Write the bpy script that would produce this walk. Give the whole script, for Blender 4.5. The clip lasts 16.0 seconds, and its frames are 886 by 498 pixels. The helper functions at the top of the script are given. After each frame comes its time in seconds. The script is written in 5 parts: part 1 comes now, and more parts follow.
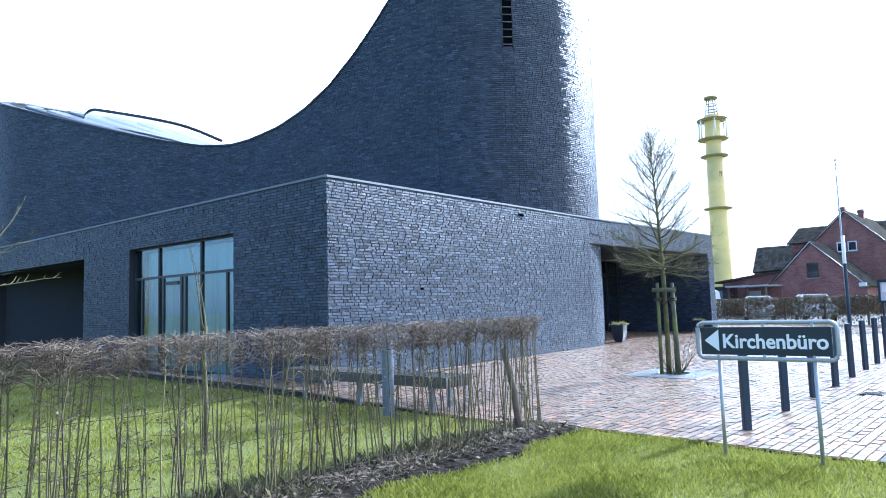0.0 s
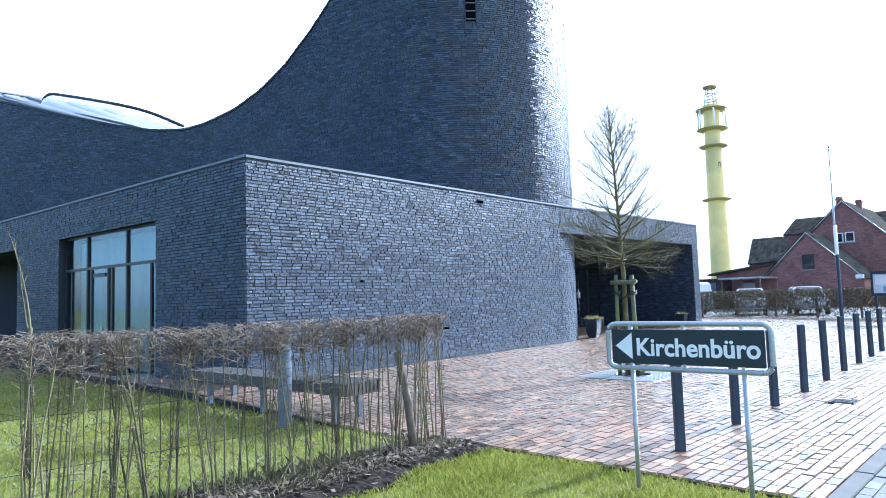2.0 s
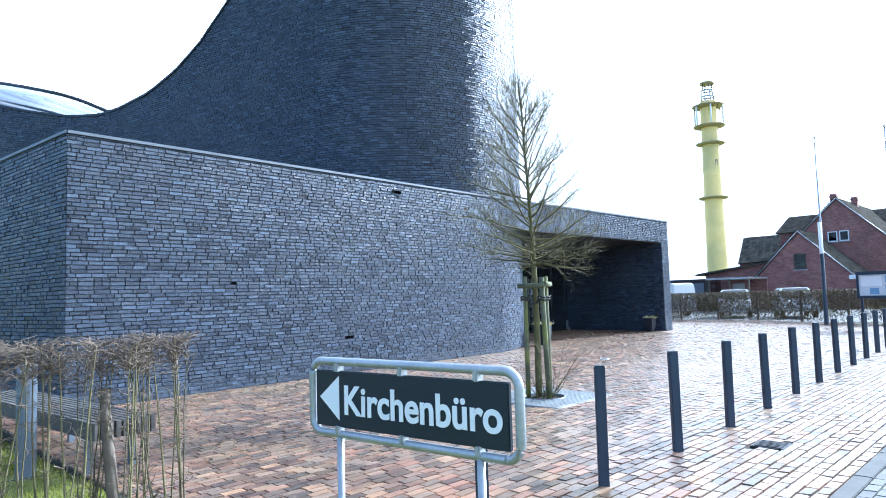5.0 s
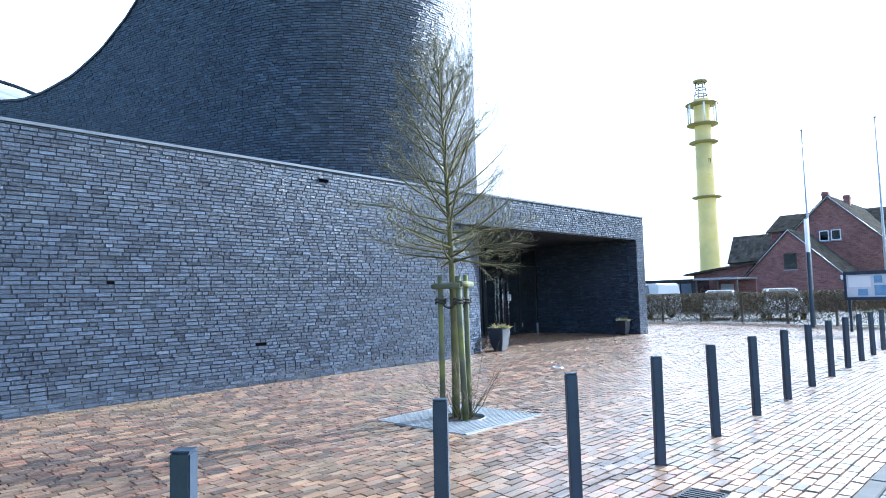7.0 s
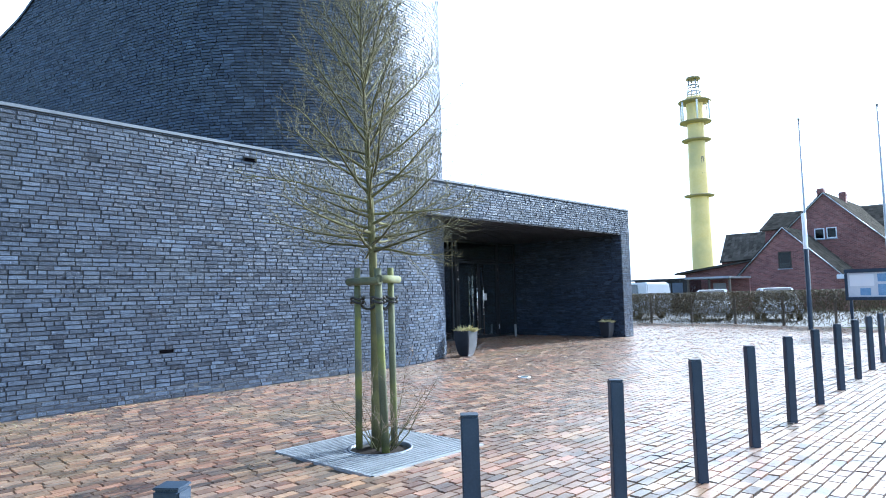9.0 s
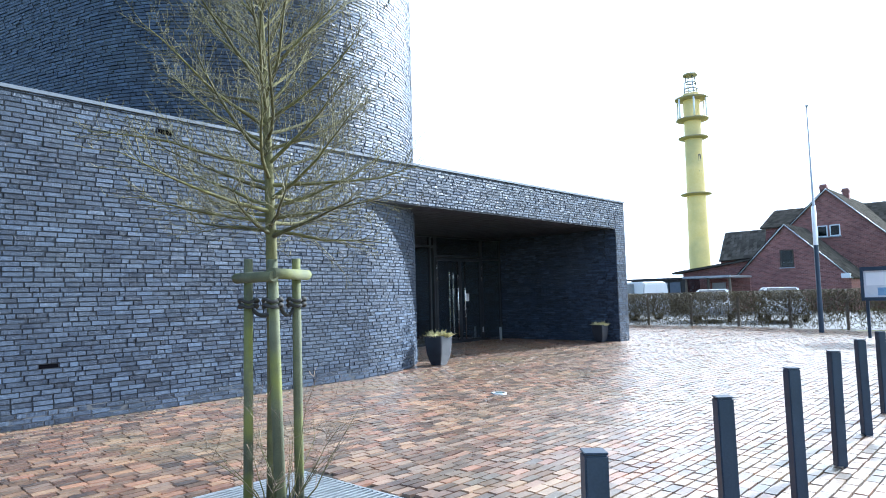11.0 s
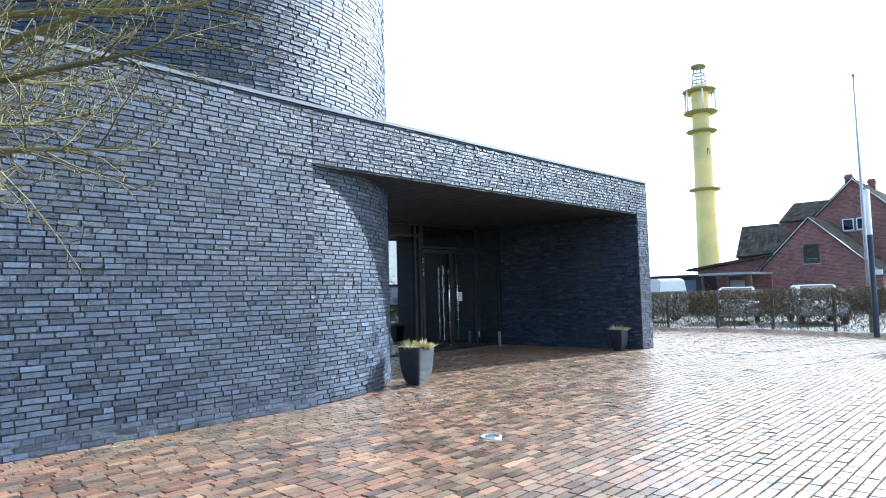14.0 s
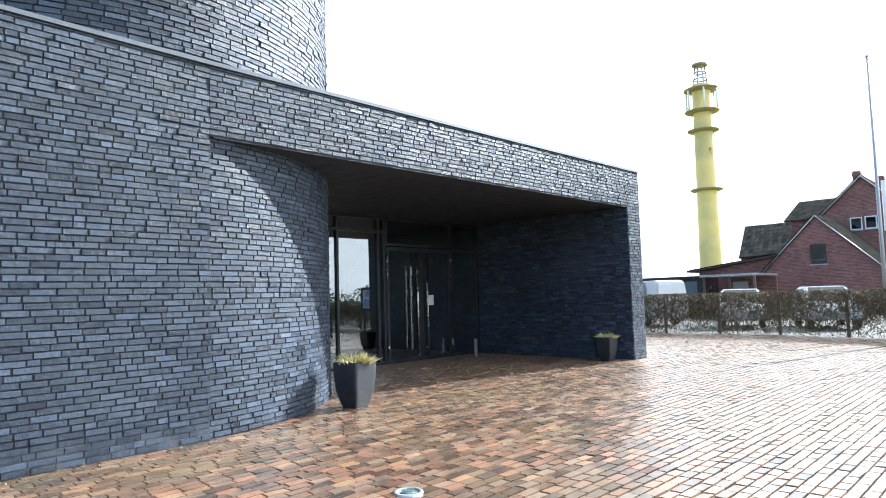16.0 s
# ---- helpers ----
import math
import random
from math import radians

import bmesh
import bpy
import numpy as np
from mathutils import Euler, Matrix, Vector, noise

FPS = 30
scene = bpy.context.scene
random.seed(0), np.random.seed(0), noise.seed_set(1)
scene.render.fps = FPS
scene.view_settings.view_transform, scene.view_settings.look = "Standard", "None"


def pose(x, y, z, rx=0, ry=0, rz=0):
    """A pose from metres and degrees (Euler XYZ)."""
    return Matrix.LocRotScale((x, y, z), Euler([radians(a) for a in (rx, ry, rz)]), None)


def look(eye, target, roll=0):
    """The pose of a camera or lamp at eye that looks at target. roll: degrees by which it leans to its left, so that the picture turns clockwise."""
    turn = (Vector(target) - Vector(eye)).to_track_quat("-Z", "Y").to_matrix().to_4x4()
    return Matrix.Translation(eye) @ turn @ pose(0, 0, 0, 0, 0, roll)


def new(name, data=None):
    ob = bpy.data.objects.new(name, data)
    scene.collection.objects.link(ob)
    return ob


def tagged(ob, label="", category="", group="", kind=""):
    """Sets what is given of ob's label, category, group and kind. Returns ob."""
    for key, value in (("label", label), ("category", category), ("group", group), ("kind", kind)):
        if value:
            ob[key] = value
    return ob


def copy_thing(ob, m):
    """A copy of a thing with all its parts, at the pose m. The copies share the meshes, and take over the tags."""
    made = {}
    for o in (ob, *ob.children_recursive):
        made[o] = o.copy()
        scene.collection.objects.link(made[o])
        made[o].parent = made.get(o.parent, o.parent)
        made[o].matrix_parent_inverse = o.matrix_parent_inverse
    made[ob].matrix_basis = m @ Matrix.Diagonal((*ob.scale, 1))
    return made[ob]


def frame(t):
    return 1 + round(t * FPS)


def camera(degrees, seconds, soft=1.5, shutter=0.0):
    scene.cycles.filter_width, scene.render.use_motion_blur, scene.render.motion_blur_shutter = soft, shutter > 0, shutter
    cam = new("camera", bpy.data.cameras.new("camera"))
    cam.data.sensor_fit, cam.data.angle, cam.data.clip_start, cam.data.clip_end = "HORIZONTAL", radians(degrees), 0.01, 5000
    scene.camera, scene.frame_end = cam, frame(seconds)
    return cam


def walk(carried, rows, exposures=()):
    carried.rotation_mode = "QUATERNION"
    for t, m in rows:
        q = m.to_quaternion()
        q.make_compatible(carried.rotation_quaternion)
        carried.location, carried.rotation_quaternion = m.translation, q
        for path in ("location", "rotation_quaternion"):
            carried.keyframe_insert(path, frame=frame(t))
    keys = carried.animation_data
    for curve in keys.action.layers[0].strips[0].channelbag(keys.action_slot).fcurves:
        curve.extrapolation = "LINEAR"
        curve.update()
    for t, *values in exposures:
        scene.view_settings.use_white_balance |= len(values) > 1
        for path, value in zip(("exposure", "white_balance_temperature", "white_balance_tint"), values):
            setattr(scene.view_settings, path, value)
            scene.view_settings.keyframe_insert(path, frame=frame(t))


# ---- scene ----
cam = camera(68.1, 16.0, soft=1.0)
PATH = [
    (0, (0.462, 0.729, 1.367), (-0.903, 2.18, 1.54), -1.8),
    (0.5, (0.459, 1.157, 1.367), (-0.906, 2.608, 1.539), -1.8),
    (1, (0.522, 1.582, 1.344), (-0.848, 3.029, 1.513), -1.8),
    (1.5, (0.558, 1.956, 1.351), (-0.814, 3.403, 1.504), -1.8),
    (2, (0.489, 2.319, 1.37), (-0.883, 3.767, 1.519), -1.8),
    (2.5, (0.523, 2.762, 1.37), (-0.848, 4.211, 1.517), -1.8),
    (3, (0.535, 3.177, 1.368), (-0.84, 4.623, 1.513), -1.8),
    (3.5, (0.501, 3.583, 1.373), (-0.872, 5.03, 1.517), -1.8),
    (4, (0.536, 3.994, 1.386), (-0.84, 5.438, 1.533), -1.8),
    (6.5, (0.514, 6.308, 1.424), (-0.865, 7.749, 1.57), -1.6),
    (7, (0.392, 6.73, 1.407), (-0.98, 8.177, 1.553), -1.6),
    (7.5, (0.277, 7.162, 1.396), (-1.093, 8.612, 1.541), -1.6),
    (8, (0.136, 7.537, 1.402), (-1.23, 8.991, 1.548), -1.5),
    (8.5, (-0.06, 7.936, 1.398), (-1.423, 9.393, 1.544), -1.5),
    (9, (-0.208, 8.408, 1.377), (-1.567, 9.868, 1.521), -1.5),
    (9.5, (-0.379, 8.799, 1.414), (-1.736, 10.262, 1.556), -1.5),
    (10, (-0.579, 9.211, 1.406), (-1.933, 10.676, 1.549), -1.5),
    (12.5, (-1.823, 11.094, 1.343), (-3.171, 12.565, 1.484), -1.5),
    (13, (-2.175, 11.464, 1.38), (-3.522, 12.936, 1.517), -1.4),
    (13.5, (-2.502, 11.863, 1.377), (-3.849, 13.334, 1.515), -1.5),
    (14, (-2.658, 12.298, 1.373), (-4.016, 13.759, 1.513), -1.6),
    (14.5, (-2.811, 12.731, 1.396), (-4.177, 14.185, 1.54), -1.7),
    (15, (-2.981, 13.149, 1.409), (-4.348, 14.602, 1.554), -1.7),
    (15.5, (-3.091, 13.594, 1.4), (-4.457, 15.048, 1.546), -1.7),
    (16, (-3.244, 13.956, 1.369), (-4.607, 15.413, 1.517), -1.7),
]
K = 1.14  # metres in a unit of the plan
walk(cam, [(t, look(Vector(eye) * K, Vector(target) * K, roll)) for t, eye, target, roll in PATH],
     exposures=[(0.0, 1.33, 4740, 8), (3.5, 1.39, 4770, 6), (9.0, 1.34, 4890, 5), (12.5, 1.33, 5080, 4), (14.5, 1.36, 5170, 4), (16.0, 1.36, 5600, 5)])

# ---- light ----
SUN_AZ, SUN_EL = radians(11.0), radians(27.0)
world = bpy.data.worlds.new("world")
scene.world = world
world.use_nodes = True
wn, wl = world.node_tree.nodes, world.node_tree.links
sky = wn.new("ShaderNodeTexSky")
sky.sky_type, sky.sun_disc = "NISHITA", False
sky.sun_elevation, sky.sun_rotation = SUN_EL, SUN_AZ
sky.air_density, sky.dust_density, sky.ozone_density = 1.0, 2.0, 3.5
wtc, wmap = wn.new("ShaderNodeTexCoord"), wn.new("ShaderNodeMapping")
wmap.inputs["Scale"].default_value = (1.0, 1.0, 2.6)
wl.new(wtc.outputs["Generated"], wmap.inputs["Vector"])
wcl = wn.new("ShaderNodeTexNoise")
wcl.inputs["Scale"].default_value, wcl.inputs["Detail"].default_value = 2.4, 7.0
wl.new(wmap.outputs["Vector"], wcl.inputs["Vector"])
wr = wn.new("ShaderNodeMapRange")
wr.inputs["From Min"].default_value, wr.inputs["From Max"].default_value = 0.36, 0.62
wr.inputs["To Min"].default_value, wr.inputs["To Max"].default_value = 0.0, 0.26
wl.new(wcl.outputs["Fac"], wr.inputs["Value"])
wmix = wn.new("ShaderNodeMix")
wmix.data_type = "RGBA"
# bright haze round the sun, thinning to bluer sky away from it
wdot = wn.new("ShaderNodeVectorMath")
wdot.operation = "DOT_PRODUCT"
wdot.inputs[1].default_value = (math.sin(SUN_AZ), math.cos(SUN_AZ), 0.0)
wl.new(wtc.outputs["Generated"], wdot.inputs[0])
whz = wn.new("ShaderNodeMapRange")
whz.interpolation_type = "SMOOTHSTEP"
whz.inputs["From Min"].default_value, whz.inputs["From Max"].default_value = -0.43, 0.12
wl.new(wdot.outputs["Value"], whz.inputs["Value"])
wmax = wn.new("ShaderNodeMath")
wmax.operation = "MAXIMUM"
wl.new(wr.outputs["Result"], wmax.inputs[0])
wl.new(whz.outputs["Result"], wmax.inputs[1])
wl.new(wmax.outputs[0], wmix.inputs["Factor"])
wl.new(sky.outputs["Color"], wmix.inputs["A"])
wmix.inputs["B"].default_value = (7.9, 7.8, 7.6, 1)
wl.new(wmix.outputs["Result"], wn["Background"].inputs["Color"])
wn["Background"].inputs["Strength"].default_value = 0.12

sun = new("sun", bpy.data.lights.new("sun", "SUN"))
sun.data.energy, sun.data.angle, sun.data.color = 5.0, radians(0.6), (1.0, 0.94, 0.85)
sun_to = Vector((math.sin(SUN_AZ) * math.cos(SUN_EL), math.cos(SUN_AZ) * math.cos(SUN_EL), math.sin(SUN_EL)))
sun.matrix_world = look(sun_to * 60, (0, 0, 0))

# ---- materials ----
MATS = {}


def surf(name, dark, light, rough=0.7, scale=6.0, grain=60.0, bump=0.3, pieces=0.0, metal=0.0, rough_var=0.15, coat=0.0, coat_rough=0.12, hues=(), spec=0.5, stain=None, wrinkle=0.0):
    """A procedural surface: two scales of noise between two colours, fine relief, and a shift of its own for every piece."""
    m = bpy.data.materials.new(name)
    m.use_nodes = True
    n, l = m.node_tree.nodes, m.node_tree.links
    b = n["Principled BSDF"]
    tc = n.new("ShaderNodeTexCoord")
    geo, info = n.new("ShaderNodeNewGeometry"), n.new("ShaderNodeObjectInfo")
    add = n.new("ShaderNodeMath")
    l.new(geo.outputs["Random Per Island"], add.inputs[0])
    l.new(info.outputs["Random"], add.inputs[1])
    fr = n.new("ShaderNodeMath")
    fr.operation = "FRACT"
    l.new(add.outputs[0], fr.inputs[0])
    big, fine = n.new("ShaderNodeTexNoise"), n.new("ShaderNodeTexNoise")
    big.inputs["Scale"].default_value, big.inputs["Detail"].default_value = scale, 5
    fine.inputs["Scale"].default_value, fine.inputs["Detail"].default_value = grain, 3
    l.new(geo.outputs["Position"], big.inputs["Vector"])
    l.new(geo.outputs["Position"], fine.inputs["Vector"])
    mx = n.new("ShaderNodeMath")
    mx.operation = "MULTIPLY_ADD"
    mx.inputs[1].default_value = 0.45
    l.new(fine.outputs["Fac"], mx.inputs[0])
    m2 = n.new("ShaderNodeMath")
    m2.operation = "MULTIPLY"
    m2.inputs[1].default_value = 0.6
    l.new(big.outputs["Fac"], m2.inputs[0])
    l.new(m2.outputs[0], mx.inputs[2])
    pv = n.new("ShaderNodeMath")
    pv.operation = "MULTIPLY_ADD"
    pv.inputs[1].default_value = pieces
    l.new(fr.outputs[0], pv.inputs[0])
    l.new(mx.outputs[0], pv.inputs[2])
    off = n.new("ShaderNodeMath")
    off.inputs[1].default_value = -pieces / 2
    l.new(pv.outputs[0], off.inputs[0])
    ramp = n.new("ShaderNodeValToRGB")
    ramp.color_ramp.elements[0].position, ramp.color_ramp.elements[1].position = 0.25, 0.8
    ramp.color_ramp.elements[0].color, ramp.color_ramp.elements[1].color = (*dark, 1), (*light, 1)
    l.new(off.outputs[0], ramp.inputs["Fac"])
    colour = ramp.outputs["Color"]
    if hues:
        hr = n.new("ShaderNodeValToRGB")
        hr.color_ramp.interpolation = "CONSTANT"
        for i, c in enumerate(hues):
            e = hr.color_ramp.elements[i] if i < 2 else hr.color_ramp.elements.new(i / len(hues))
            e.position, e.color = i / len(hues), (*c, 1)
        mulr = n.new("ShaderNodeMath")
        mulr.operation = "MULTIPLY"
        mulr.inputs[1].default_value = 7.31
        fr2 = n.new("ShaderNodeMath")
        fr2.operation = "FRACT"
        l.new(fr.outputs[0], mulr.inputs[0])
        l.new(mulr.outputs[0], fr2.inputs[0])
        l.new(fr2.outputs[0], hr.inputs["Fac"])
        mm = n.new("ShaderNodeMix")
        mm.data_type, mm.blend_type = "RGBA", "MULTIPLY"
        mm.inputs["Factor"].default_value = 1.0
        l.new(colour, mm.inputs["A"])
        l.new(hr.outputs["Color"], mm.inputs["B"])
        colour = mm.outputs["Result"]
    if stain:
        sn = n.new("ShaderNodeTexNoise")
        sn.inputs["Scale"].default_value, sn.inputs["Detail"].default_value = stain[1], 6
        l.new(geo.outputs["Position"], sn.inputs["Vector"])
        sr = n.new("ShaderNodeMapRange")
        sr.inputs["From Min"].default_value, sr.inputs["From Max"].default_value = 0.48, 0.68
        sr.inputs["To Max"].default_value = stain[2]
        l.new(sn.outputs["Fac"], sr.inputs["Value"])
        sm = n.new("ShaderNodeMix")
        sm.data_type = "RGBA"
        l.new(sr.outputs["Result"], sm.inputs["Factor"])
        l.new(colour, sm.inputs["A"])
        sm.inputs["B"].default_value = (*stain[0], 1)
        colour = sm.outputs["Result"]
    l.new(colour, b.inputs["Base Color"])
    rr = n.new("ShaderNodeMapRange")
    rr.inputs["To Min"].default_value, rr.inputs["To Max"].default_value = rough - rough_var, rough + rough_var
    rm = n.new("ShaderNodeMix")
    rm.inputs["Factor"].default_value = 0.5 if pieces else 0.0
    l.new(big.outputs["Fac"], rm.inputs["A"])
    l.new(fr.outputs[0], rm.inputs["B"])
    l.new(rm.outputs["Result"], rr.inputs["Value"])
    l.new(rr.outputs["Result"], b.inputs["Roughness"])
    bp = n.new("ShaderNodeBump")
    bp.inputs["Strength"].default_value, bp.inputs["Distance"].default_value = bump, 0.01
    height = mx.outputs[0]
    if wrinkle:
        # upright folds on some of the pieces, left by the mould
        wm_, wt = n.new("ShaderNodeMapping"), n.new("ShaderNodeTexNoise")
        wm_.inputs["Scale"].default_value = (58, 58, 16)
        wt.inputs["Scale"].default_value, wt.inputs["Detail"].default_value = 1.0, 3
        l.new(geo.outputs["Position"], wm_.inputs["Vector"])
        l.new(wm_.outputs["Vector"], wt.inputs["Vector"])
        wk, wa, ws = n.new("ShaderNodeMapRange"), n.new("ShaderNodeMath"), n.new("ShaderNodeMath")
        wk.inputs["From Min"].default_value, wk.inputs["From Max"].default_value = 0.45, 0.95
        wk.inputs["To Max"].default_value = wrinkle
        wa.operation = ws.operation = "MULTIPLY"
        wa.inputs[1].default_value = 3.7
        wf = n.new("ShaderNodeMath")
        wf.operation = "FRACT"
        l.new(fr.outputs[0], wa.inputs[0])
        l.new(wa.outputs[0], wf.inputs[0])
        l.new(wf.outputs[0], wk.inputs["Value"])
        l.new(wt.outputs["Fac"], ws.inputs[0])
        l.new(wk.outputs["Result"], ws.inputs[1])
        wsum = n.new("ShaderNodeMath")
        l.new(height, wsum.inputs[0])
        l.new(ws.outputs[0], wsum.inputs[1])
        height = wsum.outputs[0]
    l.new(height, bp.inputs["Height"])
    l.new(bp.outputs["Normal"], b.inputs["Normal"])
    b.inputs["Metallic"].default_value = metal
    b.inputs["Specular IOR Level"].default_value = spec
    b.inputs["Coat Weight"].default_value = coat
    b.inputs["Coat Roughness"].default_value = coat_rough
    MATS[name] = m
    return m


BRICK = surf("dark_glazed_brick", (0.013, 0.0185, 0.033), (0.078, 0.104, 0.154), rough=0.46, scale=20, grain=110, bump=1.2, pieces=0.32, rough_var=0.26, spec=0.34, stain=((0.085, 0.105, 0.13), 1.3, 0.3), wrinkle=0.55,
             hues=((0.85, 0.85, 0.87), (1.0, 1.0, 1.0), (0.68, 0.7, 0.74), (1.1, 1.08, 1.06), (0.8, 0.8, 0.82), (1.0, 1.02, 1.05), (1.2, 1.2, 1.2), (0.95, 0.95, 0.95), (0.6, 0.6, 0.63), (1.38, 1.38, 1.36)))
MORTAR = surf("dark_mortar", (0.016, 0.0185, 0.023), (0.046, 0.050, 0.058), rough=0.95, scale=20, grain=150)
CLINKER = surf("fired_clinker_paver", (0.075, 0.05, 0.036), (0.41, 0.28, 0.19), rough=0.38, scale=5, grain=42, bump=1.2, pieces=0.5, rough_var=0.15, spec=1.0, coat=1.0, coat_rough=0.38, stain=((0.22, 0.16, 0.06), 0.55, 0.35),
               hues=((0.95, 0.68, 0.52), (0.78, 0.68, 0.6), (1.0, 0.8, 0.58), (0.66, 0.62, 0.6), (0.76, 0.6, 0.5), (1.0, 0.88, 0.7), (0.86, 0.57, 0.44), (0.7, 0.64, 0.58)))
BED = surf("damp_paving_joint", (0.014, 0.012, 0.009), (0.045, 0.04, 0.028), rough=0.9, scale=10, grain=120)
GREY_PAVER = surf("grey_concrete_paver", (0.10, 0.10, 0.10), (0.24, 0.235, 0.22), rough=0.8, spec=0.2, pieces=0.4, scale=5, grain=120)
KERB = surf("concrete_kerb", (0.09, 0.09, 0.085), (0.2, 0.195, 0.185), rough=0.85, spec=0.1, scale=4, grain=150)
GROUND = surf("meadow_ground", (0.075, 0.088, 0.014), (0.2, 0.205, 0.045), rough=0.95, scale=0.6, grain=30)
BLADE = surf("grass_blade", (0.205, 0.228, 0.03), (0.46, 0.46, 0.108), rough=0.5, scale=1.5, grain=40, pieces=0.5, bump=0.0)
SOIL = surf("damp_soil", (0.008, 0.006, 0.0045), (0.04, 0.03, 0.022), spec=0.15, rough=0.95, scale=8, grain=60, bump=1.0)
ZINC = surf("zinc_coping", (0.10, 0.115, 0.14), (0.19, 0.21, 0.24), rough=0.5, metal=0.2, scale=2, grain=40, bump=0.05)
ROOFING = surf("metal_roof_sheet", (0.14, 0.155, 0.18), (0.28, 0.30, 0.33), rough=0.5, metal=0.4, scale=0.8, grain=20, bump=0.05)
DARKMETAL = surf("anthracite_metal", (0.02, 0.023, 0.028), (0.045, 0.05, 0.058), rough=0.4, metal=0.4, scale=3, grain=80, bump=0.08)
BOLLARD = surf("blue_grey_painted_steel", (0.016, 0.028, 0.05), (0.04, 0.062, 0.095), rough=0.42, metal=0.2, scale=5, grain=90, bump=0.12)
STEEL = surf("brushed_steel", (0.5, 0.5, 0.5), (0.75, 0.75, 0.75), rough=0.25, metal=1.0, scale=4, grain=90, bump=0.03)
GALV = surf("galvanised_steel", (0.30, 0.32, 0.34), (0.52, 0.54, 0.56), rough=0.45, metal=0.6, scale=6, grain=60, bump=0.1)
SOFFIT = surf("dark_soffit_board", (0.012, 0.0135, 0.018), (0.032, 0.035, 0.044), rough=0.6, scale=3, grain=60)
# dark tone stands in for the dimness of the rooms indoors
INNER = surf("plaster_painted_dim", (0.06, 0.06, 0.06), (0.12, 0.12, 0.12), rough=0.9, scale=2, grain=60)
CURTAIN = surf("pale_curtain_cloth", (0.6, 0.66, 0.68), (0.78, 0.83, 0.85), rough=0.9, scale=3, grain=60)
BARK = surf("mossy_bark", (0.04, 0.038, 0.02), (0.19, 0.175, 0.06), rough=0.9, scale=9, grain=120, bump=0.8, pieces=0.3)
MOSSTWIG = surf("mossy_twig", (0.05, 0.046, 0.024), (0.22, 0.195, 0.085), rough=0.8, scale=5, grain=120, pieces=0.5, bump=0.2)
BENCHWOOD = surf("dark_weathered_slat", (0.035, 0.033, 0.03), (0.12, 0.11, 0.10), rough=0.8, scale=9, grain=120, bump=0.4, pieces=0.3)
TWIG = surf("brown_twig", (0.11, 0.078, 0.052), (0.36, 0.27, 0.18), rough=0.8, scale=6, grain=120, pieces=0.4, bump=0.2)
HEDGETWIG = surf("dark_brown_twig", (0.06, 0.045, 0.033), (0.24, 0.18, 0.13), rough=0.8, scale=6, grain=120, pieces=0.4, bump=0.2)
FARTWIG = surf("olive_brown_hedge_twig", (0.05, 0.042, 0.024), (0.21, 0.17, 0.10), rough=0.85, scale=0.8, grain=90, pieces=0.4, bump=0.1)
STAKE = surf("mossy_round_timber", (0.035, 0.042, 0.022), (0.18, 0.185, 0.1), rough=0.85, scale=4, stain=((0.22, 0.23, 0.03), 3.0, 0.6), grain=130, bump=0.6)
POSTWOOD = surf("weathered_grey_wood", (0.07, 0.055, 0.04), (0.22, 0.18, 0.135), rough=0.85, scale=12, grain=120, bump=0.5, pieces=0.3)
ROPE = surf("black_rubber_tie", (0.015, 0.015, 0.015), (0.05, 0.048, 0.04), rough=0.8, scale=30, grain=200)
SIGNFACE = surf("dark_teal_sign_film", (0.006, 0.014, 0.026), (0.010, 0.022, 0.038), rough=0.35, scale=2, grain=60, bump=0.0)
WHITE = surf("white_paint", (0.82, 0.83, 0.84), (0.90, 0.90, 0.90), rough=0.45, scale=2, grain=60, bump=0.03)
POTMAT = surf("dark_fibre_pot", (0.011, 0.014, 0.02), (0.034, 0.04, 0.052), rough=0.5, scale=5, grain=90, bump=0.15)
DRY = surf("dry_plant", (0.34, 0.30, 0.10), (0.72, 0.66, 0.38), rough=0.8, scale=10, grain=60, pieces=0.5, bump=0.0)
YELLOW = surf("yellow_painted_concrete", (0.77, 0.58, 0.18), (0.88, 0.71, 0.34), stain=((0.48, 0.42, 0.2), 0.16, 0.6), rough=0.6, scale=0.35, grain=4, bump=0.05)
RUST = surf("rusty_steel_edge", (0.22, 0.18, 0.10), (0.42, 0.36, 0.2), rough=0.7, metal=0.1, scale=1, grain=10)
TILE = surf("brown_roof_tile", (0.045, 0.041, 0.034), (0.13, 0.118, 0.10), rough=0.85, scale=2, grain=20, pieces=0.35, spec=0.0)
CARWHITE = surf("white_car_paint", (0.6, 0.61, 0.62), (0.72, 0.73, 0.74), rough=0.25, scale=1, grain=10, bump=0.0, coat=0.6)
CARDARK = surf("dark_car_paint", (0.02, 0.02, 0.022), (0.05, 0.05, 0.055), rough=0.25, scale=1, grain=10, bump=0.0, coat=0.6)
RUBBER = surf("tyre_rubber", (0.012, 0.012, 0.012), (0.03, 0.03, 0.03), rough=0.8)
ASPHALT = surf("parking_asphalt", (0.035, 0.035, 0.036), (0.08, 0.08, 0.08), rough=0.75, scale=2, grain=90)
LAMPGREY = surf("blue_grey_lamp_paint", (0.09, 0.11, 0.14), (0.17, 0.2, 0.24), rough=0.5, scale=4, grain=60, bump=0.1)
# near-black colour that stands in for the shade inside gaps and openings
GAP_SHADE = surf("painted_gap_shade", (0.002, 0.002, 0.003), (0.006, 0.006, 0.008), rough=1.0, spec=0.0, bump=0.0)
REDFIELD = surf("red_field_brick", (0.15, 0.062, 0.052), (0.30, 0.135, 0.11), rough=0.85, scale=0.9, grain=9)
